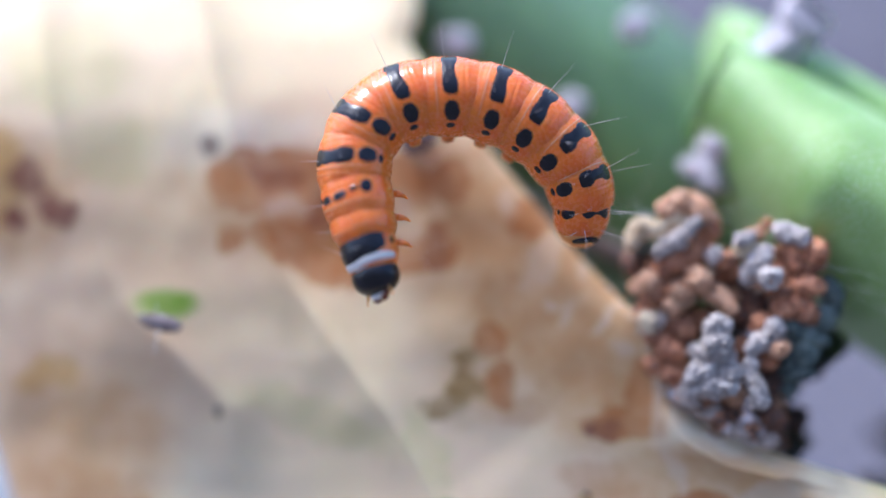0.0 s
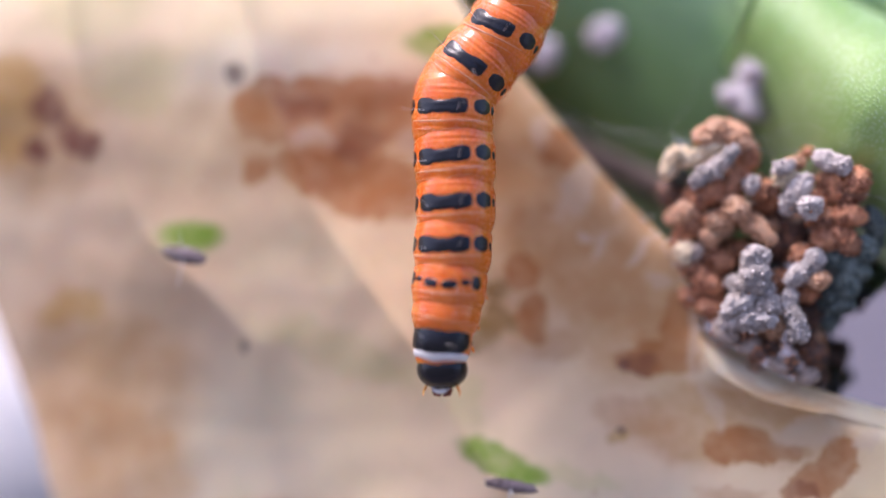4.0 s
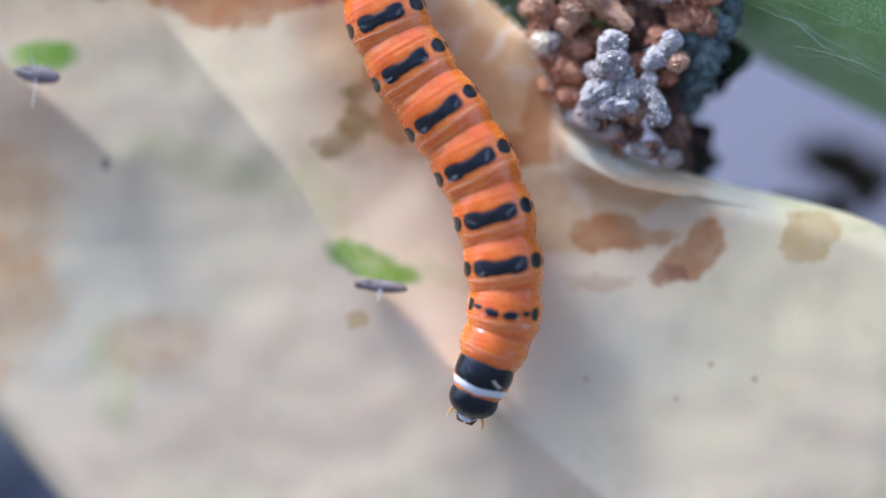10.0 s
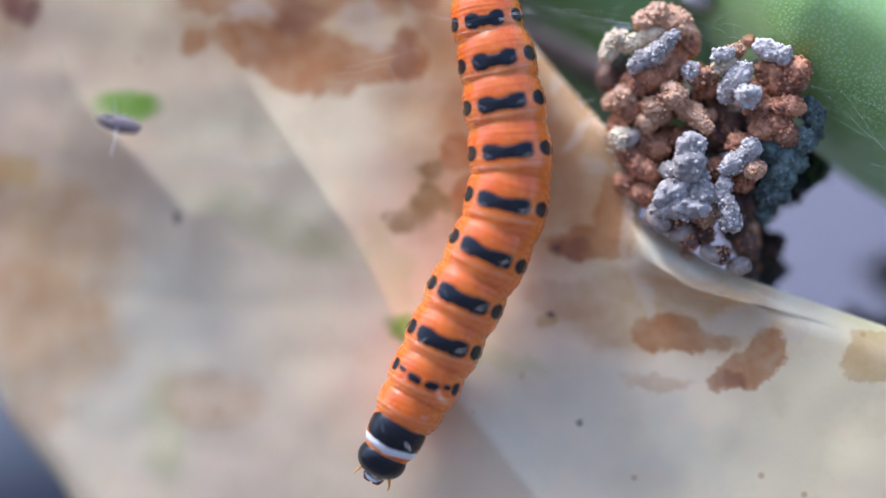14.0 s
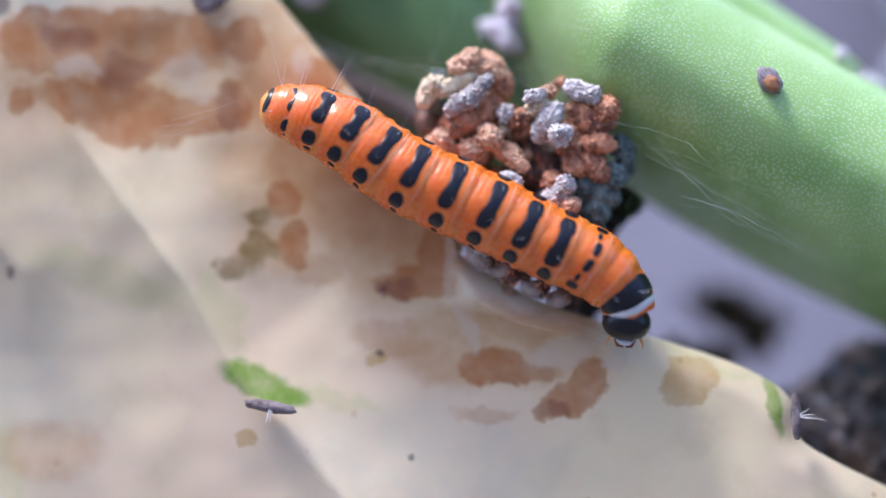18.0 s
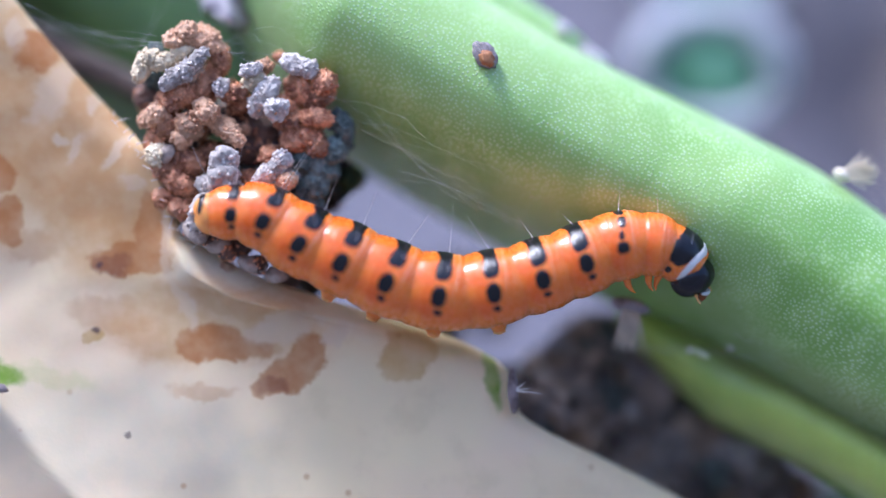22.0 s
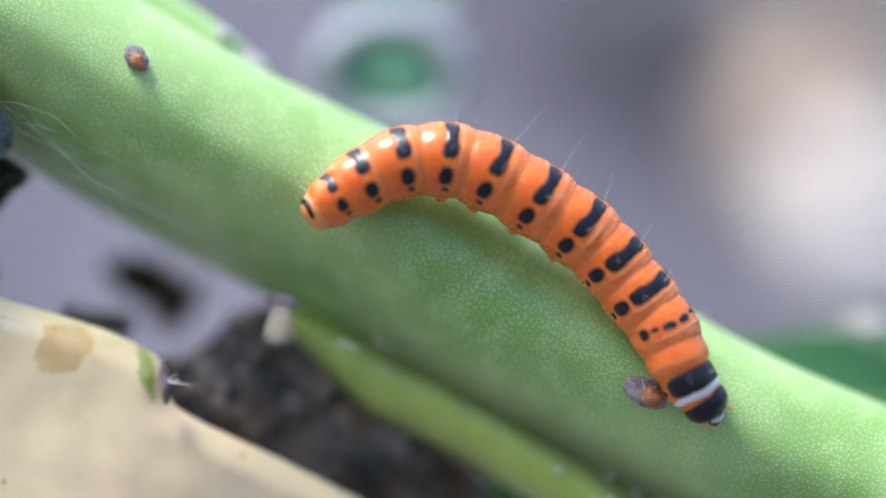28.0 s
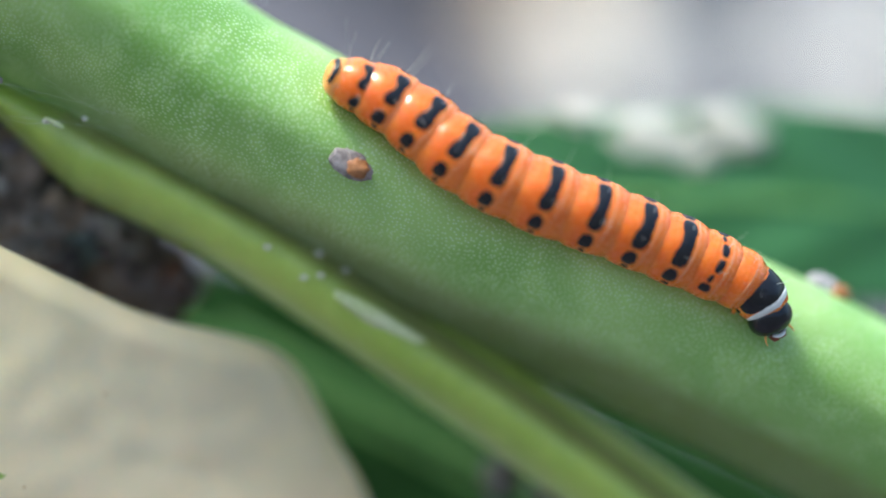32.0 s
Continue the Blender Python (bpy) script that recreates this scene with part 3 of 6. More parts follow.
def skin_depth(x, z, edge):
    y = 95.7
    y -= 1.6 * ridge(x, z, CREST_MID, 1.7, 2.6) + (0.15 + 1.2 * min(1.0, max(0.0, (z + 4.0) / 7.0))) * ridge(x, z, CREST_LEFT, 2.2, 1.8)
    y -= 0.9 * ridge(x, z, FOLD_LINE, 1.1, 0.45)
    y += 0.042 * min(9.0, max(0.0, z - 13.0)) ** 2 + 0.756 * max(0.0, z - 22.0) - 0.05 * max(0.0, -z - 2.0)
    y += 0.26 * noise.noise(Vector((x * 0.12, z * 0.12, 4))) + 0.10 * noise.noise(Vector((x * 0.45, z * 0.45, 9)))
    y += 0.8 * max(0.0, 1 - edge / 1.5) ** 2 + 0.11 * (x - 4.0 + math.hypot(x - 4.0, 5.0))
    return y


def build_withered_joint():
    rows, cols = 230, 170
    right, left = along(RIGHT_EDGE, rows), along(LEFT_EDGE, rows)
    share = 1 - (1 - np.linspace(0, 1, cols)) ** 1.35
    flat = np.array([a + (b - a) * s for a, b in zip(left, right) for s in share])
    edge = np.full(len(flat), 1e9)
    for line in (right, left):
        for a, b in zip(line, line[1:]):
            d = b - a
            s = np.clip(((flat - a) @ d) / (d @ d), 0, 1)
            edge = np.minimum(edge, np.hypot(*(flat - a - s[:, None] * d).T))
    verts = [(x, skin_depth(x, z, e), z) for (x, z), e in zip(flat, edge)]
    body = thing("withered_cactus_joint", (-20, 97, -34), "withered cream cactus joint with brown blotches and papery folds", "cactus")
    me = mesh("skin", verts, grid_faces(rows, cols), SKINS[0])
    for m in SKINS[1:]:
        me.materials.append(m)
    me.polygons.foreach_set("material_index", [sum(p.center.x > z * MM for z in ZONES[1:-1]) for p in me.polygons])
    skin = link_mesh("skin", me, body)
    thick = skin.modifiers.new("thickness", "SOLIDIFY")
    thick.thickness, thick.offset = 0.0011, 1.0
    return body


# ---------------------------------------------------------------- green stems
STEM_TOP = [(-9.6, 18.8), (-6, 17.0), (0.4, 13.4), (6.6, 9.8), (13.7, 6.3), (18.4, 3.8), (22.9, 0.6), (26.5, -1.4), (33.6, -5.4), (40.7, -8.5), (48.9, -12.3), (54.4, -15.0), (75, -26)]
STEM_CUT = [(0.0, 4.2), (-0.5, 2.2), (-2.1, 0.65), (-4.4, 0.0), (-6.5, 0.9), (-8.2, 2.7), (-9.3, 4.7), (-10.1, 6.4), (-10.4, 7.8), (-9.0, 9.5), (-6, 11.5), (-2.6, 11), (-0.7, 8.5), (-0.15, 6.2)]
LOWER_TOP = [(8.9, -3.0), (11.5, -4.2), (15, -5.9), (19.4, -8.1), (24.8, -11.4), (32.2, -16.6), (40, -22.2), (48, -28), (60, -36)]
LOWER_CUT = [(0.6, 4.6), (-0.4, 3.4), (-1.2, 3.1), (-2.2, 3.8), (-2.9, 5.4), (-3.1, 7.3), (-1.9, 9.5), (0.5, 9.5), (1.6, 7.0)]
BACK_TOP = [(-10, 21.2), (-6, 18.9), (-2, 16.6), (3.2, 13.3), (6.6, 10.9), (8.4, 9.2)]
BACK_CUT = [(0.0, 1.2), (-0.8, 0.2), (-2.2, 0.0), (-4.0, 1.0), (-5.0, 3.0), (-3.0, 5.0), (-0.7, 4.0)]


def near(x):
    """The stem comes forward towards its lower end."""
    return -0.12 * max(0.0, x - 12.0)


def sweep(top, cut, depth, n, m, wobble=0.0, start=1.0, end=1.0):
    line = along(top, n)
    closed = np.array(cut + cut[:1], float)
    ring = along(closed, m + 1)[:-1]
    verts = []
    for i, p in enumerate(line):
        d = line[min(i + 1, n - 1)] - line[max(i - 1, 0)]
        d /= math.hypot(*d)
        up = (-d[1], d[0])
        grow = min(1.0, start + i / (0.12 * n), end + (n - 1 - i) / (0.12 * n)) ** 0.7
        for j, (c, y) in enumerate(ring):
            c, y = c * grow, 6.0 + (y - 6.0) * grow
            w = wobble * noise.noise(Vector((i * 0.06, j * 0.1, 2.0)))
            verts.append((p[0] + up[0] * c, depth + y + w + near(p[0]), p[1] + up[1] * c))
    faces = grid_faces(n, m, True)
    faces += [tuple(range(m)), tuple(range((n - 1) * m, n * m))[::-1]]
    return verts, faces


def stem_mesh(top, cut, depth, n, m, material, wobble, start=1.0, end=1.0):
    """A swept stem with surface coordinates in mm: along it and round its cut."""
    verts, faces = sweep(top, cut, depth, n, m, wobble, start, end)
    me = mesh("rib", verts, faces, material)
    step = np.linalg.norm(np.diff(along(top, n), axis=0), axis=1).mean()
    ring = along(np.array(cut + cut[:1], float), m + 1)
    turn = np.linalg.norm(np.diff(ring, axis=0), axis=1).mean()
    layer = me.uv_layers.new(name="surface")
    for face in me.polygons:
        rows = [v % m for v in face.vertices]
        wrap = len(rows) == 4 and max(rows) - min(rows) > 1
        for loop, v in zip(face.loop_indices, face.vertices):
            j = v % m
            layer.data[loop].uv = ((v // m) * step, (m if wrap and j == 0 else j) * turn)
    return me


def build_stems():
    stem = thing("cactus_stem", (20, 100, -2), "green ribbed cactus stem with pale dots and woolly areoles", "cactus")
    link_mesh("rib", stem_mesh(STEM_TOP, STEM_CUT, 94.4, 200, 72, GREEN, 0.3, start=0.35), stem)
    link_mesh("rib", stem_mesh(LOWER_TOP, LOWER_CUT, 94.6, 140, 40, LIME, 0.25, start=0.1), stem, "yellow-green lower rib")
    link_mesh("rib", stem_mesh(BACK_TOP, BACK_CUT, 99.5, 80, 32, GREEN, 0.2, start=0.2, end=0.15), stem)
    rng = random.Random(17)
    for at, size, turn in (((28.65, 95.75, -15.08), (2.7, 0.3, 0.46), -31), ((12.4, 97.0, -5.0), (0.5, 0.2, 0.15), -30)):
        v, f = lump(rng, 0.25, 1.6, 3, size)
        scar = link_mesh("scar", mesh("scar", v, f, SCAR), stem, "pale healed scar")
        scar.matrix_basis = Matrix.Translation(Vector(at) * MM) @ Matrix.Rotation(radians(-turn), 4, "Y")
    back = thing("cactus_stem", (-20, 108, 18), "cactus stem behind the frass, its shade put into the dark green", "cactus")
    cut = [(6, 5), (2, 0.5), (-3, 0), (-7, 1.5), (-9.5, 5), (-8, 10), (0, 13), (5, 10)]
    link_mesh("rib", stem_mesh([(-42, 33), (-28, 24.5), (-18, 17.5), (-6.0, 9.5)], cut, 101.5, 60, 40, SHADE_GREEN, 0.4), back)
    return stem, back


# ---------------------------------------------------------------- frass
def grain_lump(rng, long):
    """A unit-thick rod of frass, long times as long as thick, with a skin of rounded grains."""
    bm = bmesh.new()
    bmesh.ops.create_icosphere(bm, subdivisions=4, radius=1.0)
    off = Vector((rng.random() * 40, rng.random() * 40, rng.random() * 40))
    bend = rng.uniform(-0.25, 0.25)
    verts = []
    for v in bm.verts:
        p = Vector((v.co.x * long, v.co.y, v.co.z))
        d = noise.voronoi(p * 2.7 + off)[0][0]
        k = 0.86 + 0.26 * max(0.0, 1 - (d / 0.6) ** 2) + 0.26 * noise.noise(p * 0.9 + off) + 0.05 * noise.noise(p * 6 + off)
        verts.append((v.co.x * long * (0.8 + 0.2 * k), v.co.y * k, v.co.z * k + bend * (v.co.x * v.co.x - 0.5)))
    faces = [tuple(v.index for v in f.verts) for f in bm.faces]
    bm.free()
    return verts, faces


def build_frass():
    rng = random.Random(7)
    clump = thing("frass_clump", (-9, 97, -1), "clump of brown, tan and grey frass pellets beside the rim", "frass")
    shapes = [grain_lump(rng, 1.08) for _ in range(4)] + [grain_lump(rng, 1.7) for _ in range(4)]
    cache = {}

    def pellet(tint, shape, at, thick, turn):
        if (tint, shape) not in cache:
            cache[tint, shape] = mesh("pellet", *shapes[shape], PELLETS[tint])
        ob = link_mesh("pellet", cache[tint, shape], clump)
        spin = Matrix.Rotation(radians(-turn), 4, "Y") @ Matrix.Rotation(rng.uniform(-0.35, 0.35), 4, "Z") @ Matrix.Rotation(rng.random() * 6.28, 4, "X")
        ob.matrix_basis = Matrix.Translation(Vector(at) * MM) @ spin @ Matrix.Diagonal((thick, thick, thick, 1.0))

    def rods(tint, deep, spots):
        """Pellets at x, z (mm) with length, thickness and turn."""
        for x, z, long, wide, turn in spots:
            y = deep + rng.uniform(-0.35, 0.35)
            if long < 1.4 * wide:
                pellet(tint, rng.randrange(4), (x, y, z), 0.25 * (long + wide) / 1.05, turn)
            else:
                pellet(tint, 4 + rng.randrange(4), (x, y, z), 0.5 * min(wide, long / 1.5), turn)

    rods(1, 95.2, [(-12.29, 10.37, 1.34, 1.07, 45), (-12.88, 9.99, 1.07, 0.96, 20), (-11.22, 10.05, 1.61, 1.07, -50), (-11.76, 9.91, 1.07, 1.07, 0), (-13.68, 6.41, 1.47, 1.07, 60), (-14.16, 6.22, 1.07, 0.96, 0), (-12.15, 5.87, 1.61, 1.21, 45), (-11.35, 6.55, 1.61, 1.18, -40), (-10.54, 5.88, 1.88, 1.13, -35), (-10.08, 5.47, 1.34, 0.94, -40), (-12.55, 5.33, 1.20, 1.07, 0), (-9.67, 1.17, 1.34, 1.29, 0), (-8.75, 8.66, 1.21, 0.81, 20), (-7.50, 3.27, 1.13, 0.86, 0)])
    rods(0, 95.7, [(-10.75, 9.29, 1.89, 1.02, -70), (-11.02, 8.48, 1.89, 1.08, 70), (-11.42, 7.80, 1.62, 1.08, 60), (-12.63, 7.39, 1.62, 1.21, 10), (-13.17, 6.98, 1.61, 1.21, 30), (-13.30, 5.76, 1.61, 1.21, 0), (-11.82, 7.25, 1.62, 1.08, 10), (-12.89, 4.41, 1.88, 1.35, -50), (-11.14, 4.69, 2.16, 1.08, 10), (-12.09, 4.14, 1.62, 1.21, 0), (-13.43, 3.87, 1.35, 1.08, 60), (-12.76, 3.19, 1.61, 1.08, -30), (-13.43, 2.52, 1.34, 1.08, 0), (-12.62, 1.98, 1.35, 1.08, 0), (-12.22, 2.92, 1.08, 0.97, 0), (-13.84, 5.22, 1.61, 1.08, 60)])
    rods(0, 95.5, [(-7.09, 7.80, 1.48, 1.08, -60), (-6.68, 7.53, 1.62, 1.08, -70), (-5.74, 7.94, 1.48, 1.08, 20), (-6.01, 7.26, 1.62, 1.08, 30), (-6.14, 6.31, 2.97, 1.08, -8), (-7.49, 6.17, 1.62, 1.21, 0), (-6.54, 5.36, 1.89, 1.21, -20), (-7.21, 5.23, 1.62, 1.21, 0), (-6.14, 4.96, 1.35, 1.08, 30), (-10.05, 7.52, 1.61, 0.97, 10), (-9.78, 6.98, 1.48, 0.91, 20), (-9.23, 3.33, 1.35, 1.08, 0), (-8.96, 2.93, 1.08, 0.97, 0), (-8.02, 2.66, 1.08, 0.97, 0), (-8.29, 4.41, 1.35, 1.08, 20), (-7.76, 6.85, 1.62, 1.19, 0)])
    rods(3, 95.0, [(-14.45, 8.67, 1.60, 0.91, 80), (-13.33, 8.95, 2.00, 0.91, 25), (-14.00, 9.08, 1.07, 0.91, 60), (-12.53, 9.35, 1.34, 0.80, 20), (-9.10, 8.02, 1.34, 0.80, 30), (-13.72, 4.51, 1.34, 0.96, 60)])
    rods(2, 94.9, [(-12.24, 8.54, 2.54, 0.91, 48), (-12.91, 8.13, 1.60, 0.91, 40), (-11.71, 9.08, 1.20, 0.80, 45), (-10.64, 7.74, 0.94, 0.80, 60), (-8.50, 7.48, 2.41, 1.07, 50), (-7.96, 6.67, 1.34, 1.07, 0), (-8.76, 7.07, 1.61, 1.07, 60), (-7.03, 8.83, 1.74, 1.02, -15), (-6.49, 8.56, 1.07, 0.91, -40), (-9.17, 8.55, 1.07, 0.75, 20), (-7.95, 3.99, 1.87, 0.91, 45), (-8.49, 3.58, 1.34, 0.91, 40), (-7.69, 4.26, 1.07, 0.86, 0), (-8.97, 2.37, 1.60, 0.80, 70), (-8.62, 1.44, 1.87, 0.94, -80), (-8.48, 0.90, 1.34, 0.96, -60)])
    rods(2, 94.8, [(-10.48, 4.25, 1.60, 1.33, 30), (-10.48, 3.31, 2.00, 1.47, 70), (-10.88, 2.91, 1.87, 1.33, -20), (-10.21, 2.77, 1.60, 1.20, 0), (-11.14, 2.10, 2.00, 1.33, 30), (-11.27, 1.43, 2.13, 1.20, 10), (-10.47, 1.43, 1.87, 1.33, 0), (-9.94, 2.10, 1.60, 1.17, 0)])
    rods(5, 95.3, [(-10.61, 0.63, 1.60, 0.90, -20), (-11.14, 0.63, 1.20, 0.80, 20), (-11.94, 1.03, 1.00, 0.68, 30), (-9.7, 0.2, 1.2, 0.9, 0), (-10.4, -0.1, 1.1, 0.8, -20), (-8.9, -0.7, 1.1, 0.8, 20)])
    rods(4, 96.4, [(-4.99, 5.96, 1.63, 1.09, -70), (-4.86, 5.28, 1.63, 1.09, 70), (-5.40, 4.73, 1.63, 1.23, 0), (-6.62, 4.32, 1.90, 1.36, 20), (-6.21, 3.91, 1.90, 1.36, -30), (-5.67, 3.77, 1.36, 1.09, 0), (-6.76, 2.82, 1.90, 1.22, 60), (-6.21, 3.09, 1.63, 1.22, -60), (-6.62, 2.13, 1.63, 1.09, 0), (-7.30, 2.54, 1.36, 1.09, 80), (-7.02, 1.45, 1.36, 0.98, 80), (-14.05, 8.25, 1.08, 1.08, 0), (-13.89, 9.61, 0.81, 0.68, 0), (-9.34, 4.45, 1.63, 1.09, 60)])
    rods(5, 97.0, [(-9.01, 5.57, 3.28, 1.91, 0), (-9.55, 4.75, 2.19, 1.64, 0), (-8.46, 5.02, 2.19, 1.64, 0), (-10.10, 6.39, 2.19, 1.37, 0), (-7.90, 1.73, 1.64, 1.64, 0), (-8.18, 0.63, 1.64, 1.64, 80), (-7.76, -0.19, 1.64, 1.37, 80), (-9.82, 4.20, 1.64, 1.37, 0), (-12.29, 8.30, 2.18, 1.64, 0), (-14.20, 7.34, 1.91, 1.64, 0), (-8.46, 5.85, 2.46, 1.64, 0), (-12.01, 3.09, 2.46, 1.91, 0), (-7.62, -1.29, 1.64, 1.09, 80)])
    # fine grains stuck on the rods, one mesh
    seats = [ob for ob in clump.children]
    crust = PELLETS[:5]
    ball, sides = lump(rng, 0.2, 2.0, 1)
    verts, faces, slots = [], [], []
    for _ in range(5600):
        ob = rng.choice(seats)
        v = Vector(rng.choice(ob.data.vertices).co)
        p = ob.matrix_basis @ v / MM
        if p.y > ob.matrix_basis.translation.y / MM + 0.2:
            continue
        s, n = rng.uniform(0.035, 0.12), len(verts)
        verts += [tuple(Vector(q) * s + p) for q in ball]
        faces += [tuple(i + n for i in q) for q in sides]
        own = crust.index(ob.data.materials[0]) if ob.data.materials[0] in crust else 0
        slots += [own if rng.random() < 0.99 else 1] * len(sides)
    me = mesh("crumb_crust", verts, faces, crust[0])
    for m in crust[1:]:
        me.materials.append(m)
    me.polygons.foreach_set("material_index", slots)
    tagged(link_mesh("crumb_crust", me, clump), kind="stuff")
    # loose crumbs between and behind the rods
    for _ in range(110):
        x, z = rng.choice([(-12.3, 8.6), (-10.6, 7.6), (-12.4, 5.6), (-10.4, 5.2), (-7.2, 7.2), (-6.0, 6.6), (-8.6, 5.2), (-7.0, 5.0), (-9.4, 2.2), (-11.2, 2.6), (-8.0, 1.2), (-10.0, 0.6), (-12.6, 3.2)])
        x, z = x + rng.gauss(0, 0.6), z + rng.gauss(0, 0.6)
        pellet(rng.choice([0, 0, 5, 5, 2, 1]), rng.randrange(4), (x, 96.6 + rng.uniform(-0.5, 1.3), z), rng.uniform(0.25, 0.5), rng.random() * 180)
    return clump


build_soil()
build_unseen_wall()
JOINT = build_withered_joint()
STEM, SHADED = build_stems()
build_frass()


# ---------------------------------------------------------------- caterpillar
# share of the body's length, radius in mm; tail first
BODY = [("anal_segment", 0.028, 1.00), ("abdomen_segment", 0.052, 1.32), ("abdomen_segment", 0.073, 1.60)]
BODY += [("abdomen_segment", share, r) for share, r in ((0.080, 1.76), (0.082, 1.84), (0.094, 1.87), (0.098, 1.87), (0.096, 1.84), (0.086, 1.79), (0.080, 1.75))]
BODY += [("thorax_segment", 0.070, 1.67), ("thorax_segment", 0.045, 1.53), ("collar_segment", 0.058, 1.30), ("head", 0.072, 1.14)]
CREASES = [(-0.80, 0.009, 0.09), (-0.56, 0.012, 0.08), (0.50, 0.011, 0.08), (0.70, 0.008, 0.07), (0.88, 0.010, 0.07)]
LENGTH = 24.0


def body_radius(kind, r, s, half):
    """Radius of a segment s mm ahead of its middle; half is half its length."""
    k = s / half
    if kind == "anal_segment":
        return r * math.sqrt(max(0.0, 1 - max(0.0, -k / 1.35) ** 2.4)) * (1 + 0.16 * max(0.0, k))
    out = r * (1.015 - 0.17 * max(0.0, abs(k) - 0.5) ** 1.5)
    for at, deep, wide in CREASES:
        out -= r * deep * math.exp(-(((k - at) / wide) ** 2))
    return out


def wrinkle(r, s, w):
    """Uneven folds of the skin s mm along a segment and w radians round it."""
    a, b = math.cos(w), math.sin(w)
    return 1 + 0.020 * noise.noise(Vector((s * 2.2, a * 2, b * 2 + r))) + 0.011 * noise.noise(Vector((s * 7.5, a * 1.3 + 5, b * 1.3 + 3 * r)))


def segment_mesh(kind, r, half, material, reach=1.75):
    rows, cols = 72, 48
    verts = []
    for i in range(rows):
        s = (2 * i / (rows - 1) - 1) * half * reach
        if kind == "anal_segment":
            s = (-1.34 + (1.34 + reach) * i / (rows - 1)) * half
        for j in range(cols):
            w = 2 * math.pi * j / cols
            k = body_radius(kind, r, s + 0.10 * noise.noise(Vector((math.cos(w) * 1.5, math.sin(w) * 1.5, 4 * r))), half) * wrinkle(r, s, w)
            k *= 1 - 0.07 * max(0.0, -math.cos(w)) + 0.02 * math.sin(w) ** 2
            verts.append((s, k * math.sin(w), k * math.cos(w)))
    faces = grid_faces(rows, cols, True)
    faces += [tuple(range(cols)), tuple(range((rows - 1) * cols, rows * cols))[::-1]]
    return mesh(kind, verts, faces, material)


def plate(kind, r, half, middle, wide, s0, long, waist=0.0, proud=0.05, material=None, name="plate", blunt=2.6):
    """A thin raised plate on a segment: middle and wide are degrees round the body, s0 and long are mm along it."""
    n, m = 26, 12
    verts = []
    for i in range(n):
        u = 2 * i / (n - 1) - 1
        span = long * math.sqrt(max(0.0, 1 - abs(u) ** blunt))
        if waist:
            lobe = math.sqrt(max(0.0, 1 - (abs(abs(u) - 0.56) / 0.44) ** 2.2))
            span = long * (max(lobe, 1 - waist) if abs(u) < 0.56 else lobe)
        span *= 1 + 0.10 * noise.noise(Vector((u * 2.6, s0 + middle * 0.37, r * 7))) + 0.08 * noise.noise(Vector((u * 9.0, middle * 0.2, r * 5)))
        for j in range(m):
            v = 2 * j / (m - 1) - 1
            s, w = s0 + span * v + 0.10 - 0.20 * abs(math.sin(radians(middle + wide * u))), radians(middle + wide * u)
            k = body_radius(kind, r, s + 0.10 * noise.noise(Vector((math.cos(w) * 1.5, math.sin(w) * 1.5, 4 * r))), half) * wrinkle(r, s, w)
            k *= 1 - 0.07 * max(0.0, -math.cos(w)) + 0.02 * math.sin(w) ** 2
            k += 0.85 * proud * (1 - max(abs(u) ** 4, abs(v) ** 3)) - 0.012
            verts.append((s, k * math.sin(w), k * math.cos(w)))
    return mesh(name, verts, grid_faces(n, m), material or BLACK)


